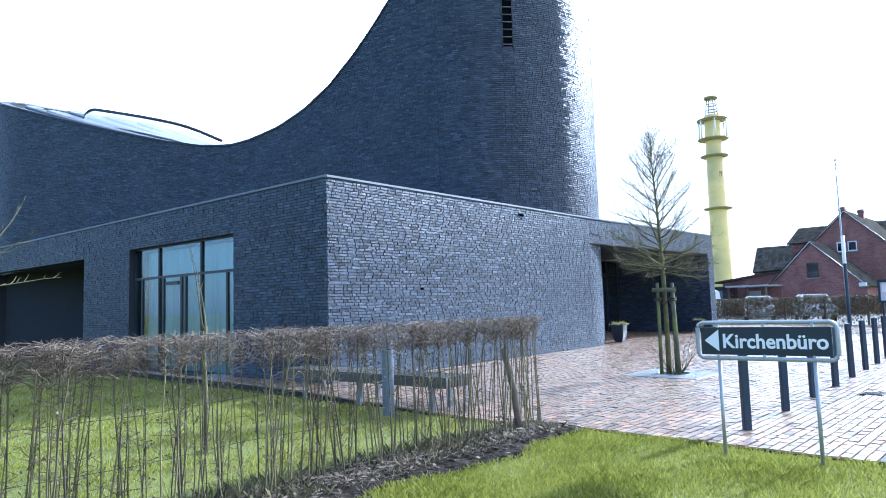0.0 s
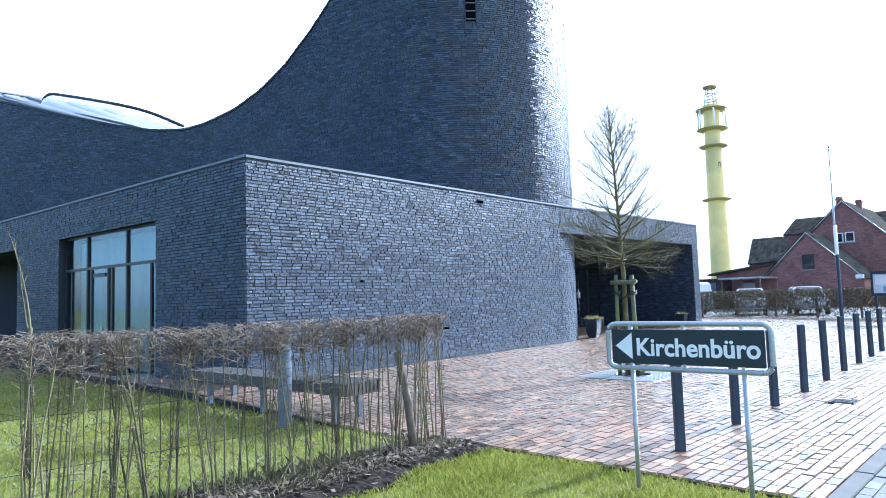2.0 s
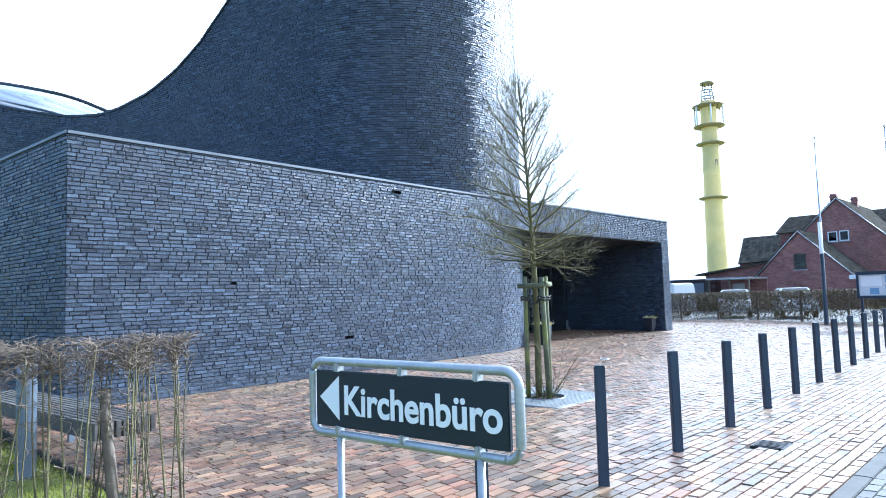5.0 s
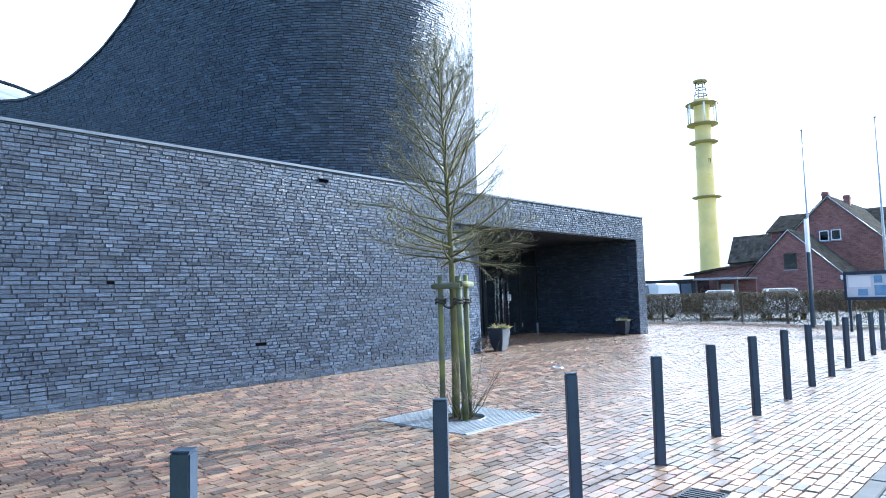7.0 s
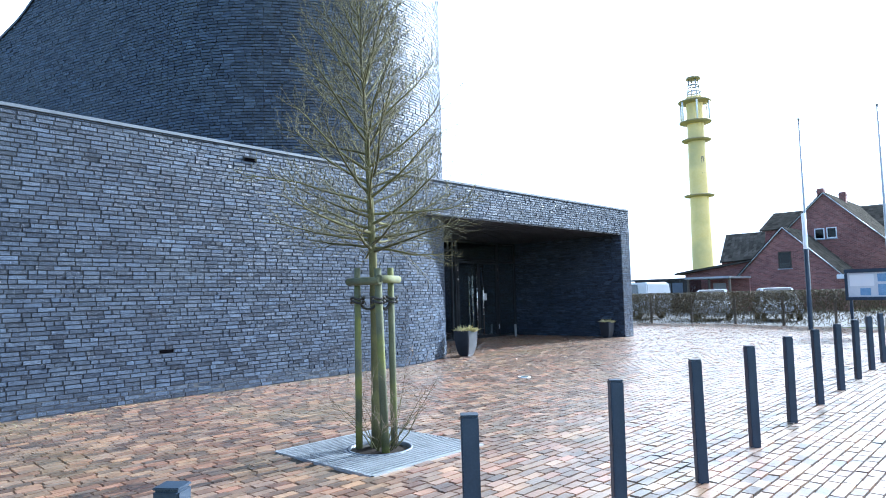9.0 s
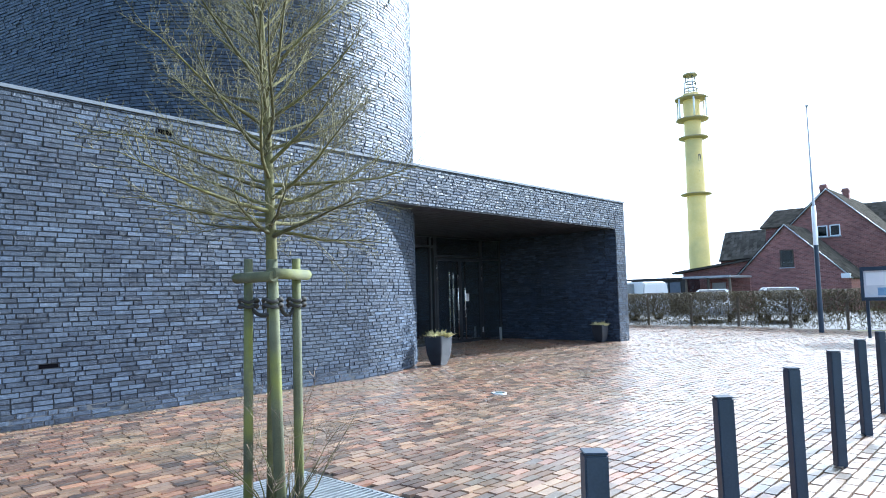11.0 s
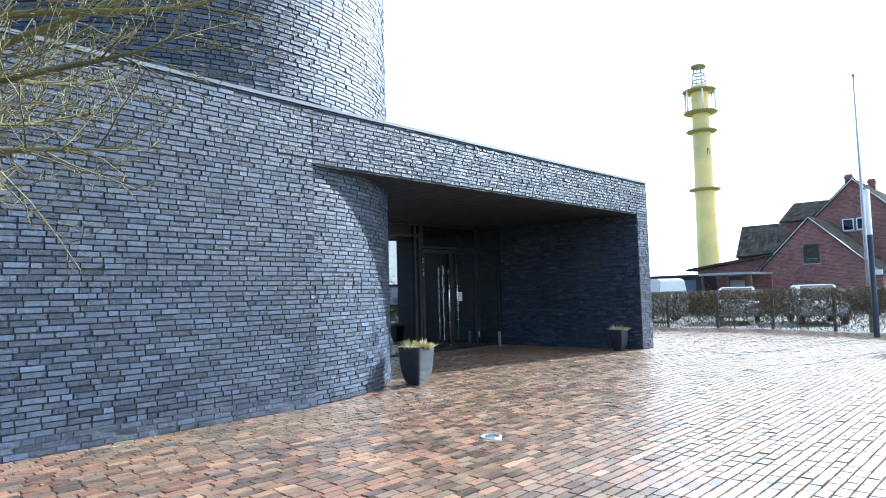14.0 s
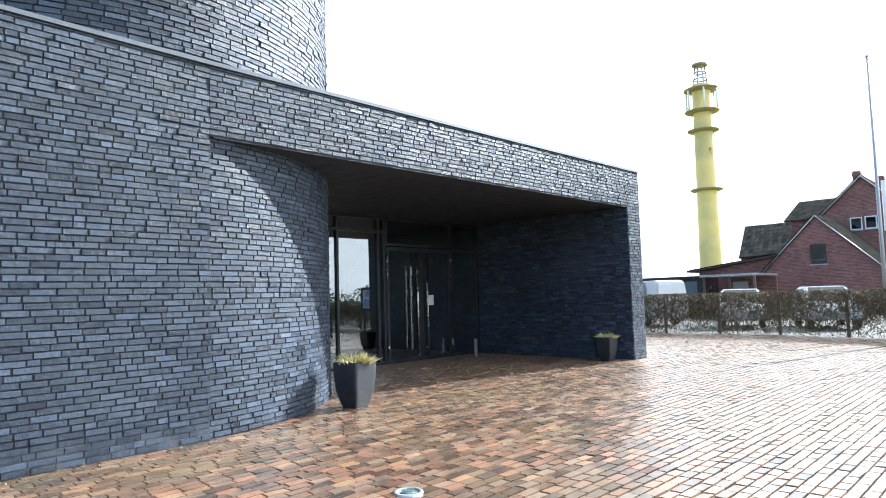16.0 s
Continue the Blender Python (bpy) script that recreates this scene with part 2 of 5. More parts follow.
GREENGLASS = surf("green_ground_glass", (0.06, 0.11, 0.10), (0.14, 0.22, 0.2), rough=0.15, scale=8, grain=60, bump=0.02)
PALEMORTAR = surf("pale_weathered_mortar", (0.05, 0.053, 0.058), (0.13, 0.132, 0.136), rough=0.95, scale=6, grain=120)
PAPER = surf("printed_paper", (0.6, 0.62, 0.65), (0.75, 0.77, 0.78), rough=0.6, scale=8, grain=40, bump=0.0)
BLUEPRINT = surf("blue_poster", (0.08, 0.22, 0.42), (0.35, 0.5, 0.68), rough=0.5, scale=6, grain=30, bump=0.0)
WOODS = surf("bare_woodland", (0.035, 0.03, 0.025), (0.09, 0.08, 0.06), rough=1.0, scale=0.2, grain=3, pieces=0.4)

def translucent(m, share):
    """Lets light through thin leaves."""
    n, l = m.node_tree.nodes, m.node_tree.links
    b, out = n["Principled BSDF"], n["Material Output"]
    tr, mx = n.new("ShaderNodeBsdfTranslucent"), n.new("ShaderNodeMixShader")
    l.new(b.inputs["Base Color"].links[0].from_socket, tr.inputs["Color"])
    mx.inputs[0].default_value = share
    l.new(b.outputs[0], mx.inputs[1])
    l.new(tr.outputs[0], mx.inputs[2])
    l.new(mx.outputs[0], out.inputs["Surface"])


def coursed(m, width, height, joint):
    """Brick courses with pale joints on a far wall; the wall's length is x + y."""
    n, l = m.node_tree.nodes, m.node_tree.links
    b = n["Principled BSDF"]
    geo = n.new("ShaderNodeNewGeometry")
    sep, com, add = n.new("ShaderNodeSeparateXYZ"), n.new("ShaderNodeCombineXYZ"), n.new("ShaderNodeMath")
    l.new(geo.outputs["Position"], sep.inputs[0])
    l.new(sep.outputs["X"], add.inputs[0])
    l.new(sep.outputs["Y"], add.inputs[1])
    l.new(add.outputs[0], com.inputs["X"])
    l.new(sep.outputs["Z"], com.inputs["Y"])
    br = n.new("ShaderNodeTexBrick")
    br.inputs["Scale"].default_value = 1.0
    br.inputs["Brick Width"].default_value, br.inputs["Row Height"].default_value, br.inputs["Mortar Size"].default_value = width, height, 0.009
    br.inputs["Color1"].default_value, br.inputs["Color2"].default_value, br.inputs["Mortar"].default_value = (0.7, 0.7, 0.72, 1), (1.35, 1.3, 1.3, 1), (*joint, 1)
    l.new(com.outputs[0], br.inputs["Vector"])
    mm = n.new("ShaderNodeMix")
    mm.data_type, mm.blend_type = "RGBA", "MULTIPLY"
    mm.inputs["Factor"].default_value = 1.0
    l.new(b.inputs["Base Color"].links[0].from_socket, mm.inputs["A"])
    l.new(br.outputs["Color"], mm.inputs["B"])
    l.new(mm.outputs["Result"], b.inputs["Base Color"])


coursed(REDFIELD, 0.25, 0.083, (1.6, 2.2, 2.3))

translucent(BLADE, 0.5)
translucent(CURTAIN, 0.4)

GLASS = bpy.data.materials.new("window_glass")
GLASS.use_nodes = True
gn, gl = GLASS.node_tree.nodes, GLASS.node_tree.links
gt, gg, gm, gf = gn.new("ShaderNodeBsdfTransparent"), gn.new("ShaderNodeBsdfGlossy"), gn.new("ShaderNodeMixShader"), gn.new("ShaderNodeMapRange")
glw = gn.new("ShaderNodeLayerWeight")
glw.inputs["Blend"].default_value = 0.35
gl.new(glw.outputs["Facing"], gf.inputs["Value"])
gf.inputs["To Min"].default_value, gf.inputs["To Max"].default_value = 0.14, 0.95
gg.inputs["Roughness"].default_value = 0.01
gt.inputs["Color"].default_value = (0.72, 0.8, 0.82, 1)
gl.new(gf.outputs[0], gm.inputs[0])
gl.new(gt.outputs[0], gm.inputs[1])
gl.new(gg.outputs[0], gm.inputs[2])
gl.new(gm.outputs[0], gn["Material Output"].inputs["Surface"])


GARDEN_GLASS = GLASS.copy()
GARDEN_GLASS.name = "garden_window_glass"
GARDEN_GLASS.node_tree.nodes["Map Range"].inputs["To Min"].default_value = 0.04
GARDEN_GLASS.node_tree.nodes["Map Range"].inputs["To Max"].default_value = 0.26
GARDEN_GLASS.node_tree.nodes["Transparent BSDF"].inputs["Color"].default_value = (0.80, 0.92, 0.97, 1)


# ---- building helpers ----
def thing(name, label, category, group="", kind="", at=None):
    e = tagged(new(name), label, category, group, kind)
    if at is not None:
        e.matrix_world = at
    return e


def part(name, bm, material, parent=None, label=""):
    me = bpy.data.meshes.new(name)
    bm.to_mesh(me)
    bm.free()
    me.materials.append(material)
    ob = new(name, me)
    if parent is not None:
        ob.parent = parent
    return tagged(ob, label) if label else ob


def sheet(name, verts, faces, material, parent=None):
    me = bpy.data.meshes.new(name)
    me.from_pydata(verts, [], faces)
    me.materials.append(material)
    ob = new(name, me)
    if parent is not None:
        ob.parent = parent
    return ob


def box(bm, x0, x1, y0, y1, z0, z1, m=None, bevel=0.0):
    r = bmesh.ops.create_cube(bm, size=1)
    v = r["verts"]
    bmesh.ops.transform(bm, matrix=Matrix.Translation(((x0 + x1) / 2, (y0 + y1) / 2, (z0 + z1) / 2)) @ Matrix.Diagonal((x1 - x0, y1 - y0, z1 - z0, 1)), verts=v)
    if bevel:
        g = bmesh.ops.bevel(bm, geom=[e for e in bm.edges if e.verts[0] in v], offset=bevel, segments=2, affect="EDGES")
        v = list({w for f in g["faces"] for w in f.verts} | {w for w in v if w.is_valid})
    if m is not None:
        bmesh.ops.transform(bm, matrix=m, verts=[w for w in v if w.is_valid])
    return bm


def one_box(x0, x1, y0, y1, z0, z1, m=None, bevel=0.0):
    return box(bmesh.new(), x0, x1, y0, y1, z0, z1, m, bevel)


def tube(bm, pts, radii, n=8, cap=True):
    """A tapered round bar along the points."""
    rings = []
    for i, p in enumerate(pts):
        p = Vector(p)
        d = Vector(pts[min(i + 1, len(pts) - 1)]) - Vector(pts[max(i - 1, 0)])
        d = d.normalized() if d.length > 1e-9 else Vector((0, 0, 1))
        a = d.cross(Vector((0, 0, 1)) if abs(d.z) < 0.9 else Vector((1, 0, 0))).normalized()
        b = d.cross(a)
        r = radii[i] if isinstance(radii, (list, tuple)) else radii
        rings.append([bm.verts.new(p + r * (math.cos(2 * math.pi * j / n) * a + math.sin(2 * math.pi * j / n) * b)) for j in range(n)])
    for r0, r1 in zip(rings, rings[1:]):
        for j in range(n):
            f = bm.faces.new((r0[j], r1[j], r1[(j + 1) % n], r0[(j + 1) % n]))
            f.smooth = True
    if cap:
        bm.faces.new(rings[0])
        bm.faces.new(rings[-1][::-1])
    return bm


def bar(pts, radii, n=8):
    return tube(bmesh.new(), pts, radii, n)


def lathe(bm, profile, n=32, centre=(0, 0), close=False):
    """A turned shape from (radius, height) pairs."""
    rings = [[bm.verts.new((centre[0] + r * math.cos(2 * math.pi * j / n), centre[1] + r * math.sin(2 * math.pi * j / n), z)) for j in range(n)] for r, z in profile]
    for r0, r1 in zip(rings, rings[1:]):
        for j in range(n):
            bm.faces.new((r0[j], r0[(j + 1) % n], r1[(j + 1) % n], r1[j])).smooth = True
    if close:
        bm.faces.new(rings[0][::-1])
        bm.faces.new(rings[-1])
    return bm


def gz(x, y):
    """The height of the forecourt, which dips a little and rises towards the church."""
    return float(np.interp(x, (-10.2, -5.6, -2.5), (0.115, -0.01, 0.0)))


class Line:
    """A plan line measured along its length; its outer side lies to the right of its direction."""

    def __init__(self, pts):
        self.p = np.array(pts, float)
        d = np.diff(self.p, axis=0)
        self.s = np.concatenate([[0], np.cumsum(np.hypot(d[:, 0], d[:, 1]))])
        self.length = float(self.s[-1])

    def at(self, s):
        return np.stack([np.interp(s, self.s, self.p[:, 0]), np.interp(s, self.s, self.p[:, 1])], -1)

    def heading(self, s):
        a, b = self.at(np.asarray(s) - 0.05), self.at(np.asarray(s) + 0.05)
        d = b - a
        return np.arctan2(d[..., 1], d[..., 0])


def strip(line, s0, s1, z0, z1, thick, step=0.3):
    """A solid stretch of wall along a line; z1 is a height or a function of the length."""
    n = max(1, int((s1 - s0) / step))
    ss = np.linspace(s0, s1, n + 1)
    h = line.heading(np.clip(ss, s0 + 0.06, s1 - 0.06))
    o = line.at(ss)
    i = o + thick * np.stack([-np.sin(h), np.cos(h)], -1)
    top = [z1(s) if callable(z1) else z1 for s in ss]
    bot = [z0(s) if callable(z0) else z0 for s in ss]
    v, f = [], []
    for k in range(n + 1):
        v += [(*o[k], bot[k]), (*o[k], top[k]), (*i[k], top[k]), (*i[k], bot[k])]
    for k in range(n):
        a, b = 4 * k, 4 * k + 4
        for j in range(4):
            f.append((a + j, b + j, b + (j + 1) % 4, a + (j + 1) % 4))
    f += [(0, 1, 2, 3), (4 * n + 3, 4 * n + 2, 4 * n + 1, 4 * n)]
    return v, f


def strips(name, parts_, material, kind="structure", label="", category="wall"):
    v, f = [], []
    for a, b in parts_:
        f += [tuple(i + len(v) for i in q) for q in b]
        v += a
    ob = sheet(name, v, f, material)
    bm = bmesh.new()
    bm.from_mesh(ob.data)
    bmesh.ops.recalc_face_normals(bm, faces=bm.faces)
    bm.to_mesh(ob.data)
    bm.free()
    return tagged(ob, label, category, "", kind)


COURSE, BH, BL, BHEAD, JOINT = 0.0625, 0.0545, 0.219, 0.105, 0.009
rng = np.random.default_rng(7)


def lay(line, s0, s1, z0, z1, zbase=0.0):
    """Courses of stretchers and headers in a wild bond: rows of (s, z, length, height)."""
    out = []
    r0 = int(math.floor((z0 - zbase) / COURSE + 0.5))
    top = z1 if callable(z1) else (lambda s: z1)
    zmax = max(top(s) for s in np.linspace(s0, s1, 60))
    r = r0
    while zbase + r * COURSE < zmax - 0.02:
        z = zbase + r * COURSE
        s = s0 - rng.uniform(0, BL)
        while s < s1:
            l = BHEAD if rng.random() < 0.24 else BL
            a, b = max(s, s0), min(s + l, s1)
            s += l + JOINT
            if b - a < 0.03:
                continue
            h = min(BH, top((a + b) / 2) - z)
            if h > 0.015:
                out.append(((a + b) / 2, z + h / 2, b - a, h))
        r += 1
    return np.array(out)


def brick_verts(line, rows, proud=0.011, rough=0.004, tilt=0.012):
    """The eight corners of each brick of the rows."""
    n = len(rows)
    h = line.heading(rows[:, 0])
    c = line.at(rows[:, 0])
    t = np.stack([np.cos(h), np.sin(h), np.zeros(n)], -1)
    o = np.stack([np.sin(h), -np.cos(h), np.zeros(n)], -1)
    out = proud + rng.normal(0, rough, n) * (rng.random(n) < 0.6)
    out = np.clip(out, 0.003, 0.026)
    odd = np.where(rng.random(n) < 0.07, 2.2, 1.0)
    tz, ty = rng.normal(0, tilt, n) * odd, rng.normal(0, tilt * 1.3, n) * odd
    zj = rng.normal(0, 0.0015, n)
    base = np.concatenate([c, (rows[:, 1] + zj)[:, None]], -1)
    v = np.zeros((n, 8, 3))
    k = 0
    for d in (0, 1):
        for sa, sz in ((-1, -1), (1, -1), (1, 1), (-1, 1)):
            dep = np.where(d, np.maximum(out + sa * tz * rows[:, 2] / 2 + sz * ty * rows[:, 3] / 2, 0.002), -0.01)
            in_ = 0.008 * d
            v[:, k] = base + t * (sa * (rows[:, 2] / 2 - in_ * 0.5))[:, None] + o * dep[:, None]
            v[:, k, 2] += sz * (rows[:, 3] / 2 - in_ * 0.5)
            k += 1
    return v


BRICK_FACES = ((4, 5, 6, 7), (0, 1, 5, 4), (1, 2, 6, 5), (2, 3, 7, 6), (3, 0, 4, 7))


def mass(name, v, faces, material, parent, label=""):
    """Many pieces joined into one mesh of kind stuff."""
    n, m = len(v), v.shape[1]
    f = (np.array(faces)[None] + (np.arange(n) * m)[:, None, None]).reshape(-1, len(faces[0]))
    me = bpy.data.meshes.new(name)
    me.from_pydata(v.reshape(-1, 3).tolist(), [], f.tolist())
    me.materials.append(material)
    ob = new(name, me)
    ob.parent = parent
    return tagged(ob, label, "", "", "stuff")


def bricks_of(wall, line, areas, near=None, holes=0.0, **kw):
    rows = np.concatenate([lay(line, *a) for a in areas])
    if holes:
        open_ = (rng.random(len(rows)) < holes) & (rows[:, 1] < 2.6) & (rows[:, 1] > 0.3)
        # holes are solid near-black bricks, their inner shade painted on
        mass("open_joints", brick_verts(line, rows[open_], proud=0.003, rough=0.0, tilt=0.0), BRICK_FACES, GAP_SHADE, wall)
        rows = rows[~open_]
    if near is not None:
        sel = (rows[:, 0] > near[0]) & (rows[:, 0] < near[1]) & (rows[:, 1] > near[2]) & (rows[:, 1] < near[3]) & (rows[:, 3] > BH - 1e-6)
        sel &= (np.abs(rows[:, 2] - BL) < 1e-6) | (np.abs(rows[:, 2] - BHEAD) < 1e-6)
        idx = np.nonzero(sel)[0][:300]
        for i in idx:
            SINGLE_BRICKS.append((wall, line, rows[i]))
        keep = np.ones(len(rows), bool)
        keep[idx] = False
        rows = rows[keep]
    mass("brickwork", brick_verts(line, rows, **kw), BRICK_FACES, BRICK, wall)


SINGLE_BRICKS = []

# ---- the low front building ----
A, B, C = (-8.82 * K, 7.64 * K), (-9.15 * K, 17.0 * K), (-9.15 * K, 25.93 * K)
TOP, HEAD, THICK = 3.70 * K, 3.0 * K, 0.36
front = Line([A, B, C])
sB = front.s[1]
s_p = sB + 8.43 * K
wall_front = strips("wall_front", [strip(front, 0, sB, -0.2, TOP, THICK, 2), strip(front, sB, s_p, HEAD, TOP, THICK, 2), strip(front, s_p, front.length, -0.2, TOP, THICK, 2)],
                    MORTAR, label="long wall of dark grey glazed brick over a deep entrance")
bricks_of(wall_front, front, [(0.0, sB, 0.05, TOP - 0.01), (sB, s_p, HEAD + 0.002, TOP - 0.01), (s_p, front.length, 0.05, TOP - 0.01)],
          near=(sB - 2.6, sB - 0.2, 0.5, 2.6), holes=0.0018, tilt=0.022)
low = Line(np.array([A, B]) + np.array([0.003, 0.0]))
strips("trim_foot", [strip(low, 0.01, low.length, 0.06, 0.31, 0.012, 2)], PALEMORTAR, label="pale weathered mortar at the wall foot", category="mortar")

# return wall of the entrance and the closing end wall
ret = Line([(-13.2 * K, 25.43 * K), (-9.15 * K - THICK, 25.43 * K)])
wall_return = strips("wall_return", [strip(ret, 0, ret.length, -0.2, HEAD - 0.004, 0.3, 2)], MORTAR, label="dark brick side wall inside the entrance")
bricks_of(wall_return, ret, [(0.0, ret.length, 0.05, HEAD - 0.012)])
cheek = Line([(-9.15 * K - THICK, 25.43 * K), (-9.15 * K - 0.004, 25.43 * K)])
bricks_of(wall_return, cheek, [(0.0, cheek.length, 0.05, HEAD - 0.012)])
end = Line([(-9.15 * K - 0.01, 25.93 * K), (-20 * K, 25.93 * K)])
wall_end = strips("wall_end", [strip(end, 0, end.length, -0.2, TOP, THICK, 3)], MORTAR, label="plain dark brick end wall")

# facade towards the lawn
D = (-27.0 * K, 6.175 * K)
left = Line([D, A])
hl = math.atan2(A[1] - D[1], A[0] - D[0])


def on_left(x):
    return (x * K - D[0]) / math.cos(hl)


w0, w1, o1 = on_left(-15.95), on_left(-11.62), on_left(-18.45)
o0 = on_left(-26.5)
WHEAD, OHEAD = 2.98 * K, 2.92 * K
wall_left = strips("wall_left", [strip(left, 0, o0, -0.2, TOP, THICK, 3), strip(left, o0, o1, OHEAD, TOP, THICK, 3), strip(left, o1, w0, -0.2, TOP, THICK, 3),
                                 strip(left, w0, w1, WHEAD, TOP, THICK, 3), strip(left, w1, left.length, -0.2, TOP, THICK, 3)], MORTAR,
                   label="shaded dark brick facade with a glazed door and a deep recess")
bricks_of(wall_left, left, [(0, o0, 0.05, TOP - 0.01), (o0, o1, OHEAD, TOP - 0.01), (o1, w0, 0.05, TOP - 0.01), (w0, w1, WHEAD, TOP - 0.01), (w1, left.length, 0.05, TOP - 0.01)], tilt=0.03, rough=0.006)

# copings along the wall tops
for nm, ln in (("coping_front", front), ("coping_left", left), ("coping_end", end)):
    o = Line(ln.p + 0.0)
    v, f = strip(ln, 0, ln.length, TOP, TOP + 0.045, THICK + 0.02, 1.5)
    v = np.array(v)
    hh = ln.heading(ln.length / 2)
    v[0::4, :2] += 0.03 * np.array([math.sin(hh), -math.cos(hh)])
    v[1::4, :2] += 0.03 * np.array([math.sin(hh), -math.cos(hh)])
    strips(nm, [(v.tolist(), f)], ZINC, label="narrow grey zinc coping on the wall top", category="coping")

# flat roof and soffit
RZ = TOP - 0.25
flat = [(A[0] - 0.3, A[1] + 0.3), (B[0] - 0.3, B[1]), (C[0] - 0.3, C[1] - 0.3), (-20 * K, C[1] - 0.3), (-27 * K, 12 * K), (D[0] + 0.3, D[1] + 0.3)]
roof = strips("roof_flat", [([(*p, RZ) for p in flat] + [(*p, RZ - 0.2) for p in flat], [tuple(range(6)), tuple(range(11, 5, -1))] + [(i, (i + 1) % 6, 6 + (i + 1) % 6, 6 + i) for i in range(6)])],
              ASPHALT, label="flat roof behind the parapet", category="roof")
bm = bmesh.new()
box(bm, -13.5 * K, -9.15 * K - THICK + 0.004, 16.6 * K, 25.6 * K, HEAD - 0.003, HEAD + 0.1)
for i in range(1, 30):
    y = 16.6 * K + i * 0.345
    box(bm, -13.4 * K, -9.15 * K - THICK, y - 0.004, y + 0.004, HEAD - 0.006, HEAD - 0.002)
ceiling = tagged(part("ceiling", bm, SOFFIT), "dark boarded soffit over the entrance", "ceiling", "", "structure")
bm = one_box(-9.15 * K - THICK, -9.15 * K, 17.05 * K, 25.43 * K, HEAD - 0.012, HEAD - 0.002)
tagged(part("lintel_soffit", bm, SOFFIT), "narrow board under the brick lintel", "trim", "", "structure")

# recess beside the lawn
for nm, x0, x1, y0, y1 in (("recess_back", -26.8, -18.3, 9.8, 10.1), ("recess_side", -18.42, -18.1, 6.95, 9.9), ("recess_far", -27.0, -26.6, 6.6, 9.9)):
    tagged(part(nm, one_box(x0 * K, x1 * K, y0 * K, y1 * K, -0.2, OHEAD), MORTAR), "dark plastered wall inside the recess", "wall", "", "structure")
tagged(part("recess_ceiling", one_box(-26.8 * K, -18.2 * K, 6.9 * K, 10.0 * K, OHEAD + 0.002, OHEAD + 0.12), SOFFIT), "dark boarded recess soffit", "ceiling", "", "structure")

# ---- the church: sweeping wall and round tower ----
TC, TR = (-12.55 * K, 16.75 * K), 3.36 * K
sweep = [(-31.2, 10.5), (-30.2, 8.4), (-28.5, 7.0), (-26.7, 6.95), (-24.9, 7.95), (-22.75, 9.2), (-21.2, 10.1), (-19.5, 11.2), (-17.2, 12.05), (-14.7, 12.65), (-13.2, 13.05), (-12.4, 13.27)]


def smooth(pts, n=8):
    """A Catmull-Rom line through the points."""
    p = [Vector(q) for q in pts]
    p = [2 * p[0] - p[1]] + p + [2 * p[-1] - p[-2]]
    out = []
    for i in range(1, len(p) - 2):
        for j in range(n):
            t = j / n
            out.append(0.5 * (2 * p[i] + (p[i + 1] - p[i - 1]) * t + (2 * p[i - 1] - 5 * p[i] + 4 * p[i + 1] - p[i + 2]) * t * t + (3 * p[i] - p[i - 1] - 3 * p[i + 1] + p[i + 2]) * t ** 3))
    return [tuple(q) for q in out] + [tuple(p[-2])]


arc0, arc1 = radians(-73.5), radians(190)
church_pts = [(x * K, y * K) for x, y in smooth(sweep)] + [(TC[0] + TR * math.cos(a), TC[1] + TR * math.sin(a)) for a in np.linspace(arc0, arc1, 120)]
church = Line(church_pts)
s_arc = church.length - TR * (arc1 - arc0)
EDGE_X = np.array([-32, -30, -28.4, -26.6, -24.8, -22.7, -21.0, -20.05, -19.0, -18.28, -17.2, -16.1, -15.15, -14.32, -13.72, -12.98, -12.3, -11.6]) * K
EDGE_Z = np.array([10.6, 10.1, 9.6, 9.0, 8.33, 7.64, 7.13, 6.91, 6.82, 6.9, 7.14, 7.55, 8.08, 8.76, 9.36, 10.21, 11.2, 12.4]) * K
TOWER_TOP = 19.5 * K


def church_top(s):
    if s <= s_arc:
        return float(np.interp(church.at(s)[0], EDGE_X, EDGE_Z))
    u = (s - s_arc) / (TR * radians(95))
    return min(TOWER_TOP, EDGE_Z[-1] + (TOWER_TOP - EDGE_Z[-1]) * math.sin(min(u, 1) * math.pi / 2))


wall_church = strips("wall_church", [strip(church, 0, church.length, -0.2, church_top, 0.4, 0.25)], MORTAR,
                     label="sweeping dark brick church wall rising into a round tower")
SLOT_A = radians(-39.3)
slot_s = s_arc + TR * (SLOT_A - arc0)
SLOT_Z0, SLOT_Z1, SLOT_W = 8.32 * K, 11.6 * K, 0.34
bricks_of(wall_church, church, [(0, s_arc, 3.4 * K, lambda s: church_top(s) - 0.02),
                                (s_arc, slot_s - SLOT_W / 2, 3.2 * K, lambda s: church_top(s) - 0.02),
                                (slot_s - SLOT_W / 2, slot_s + SLOT_W / 2, 3.2 * K, SLOT_Z0),
                                (slot_s - SLOT_W / 2, slot_s + SLOT_W / 2, SLOT_Z1, lambda s: church_top(s) - 0.02),
                                (slot_s + SLOT_W / 2, church.length, 3.2 * K, lambda s: church_top(s) - 0.02)], proud=0.014, rough=0.006, tilt=0.026)
bricks_of(wall_church, church, [(s_arc + TR * radians(72), s_arc + TR * radians(172), 0.05, HEAD - 0.006)], tilt=0.018, holes=0.005)
v, f = strip(church, 0, church.length, lambda s: church_top(s) - 0.005, lambda s: church_top(s) + 0.06, 0.44, 0.25)
v = np.array(v)
hh = church.heading(np.linspace(0, church.length, len(v) // 4))
for j in (0, 1):
    v[j::4, 0] += 0.04 * np.sin(hh)
    v[j::4, 1] -= 0.04 * np.cos(hh)
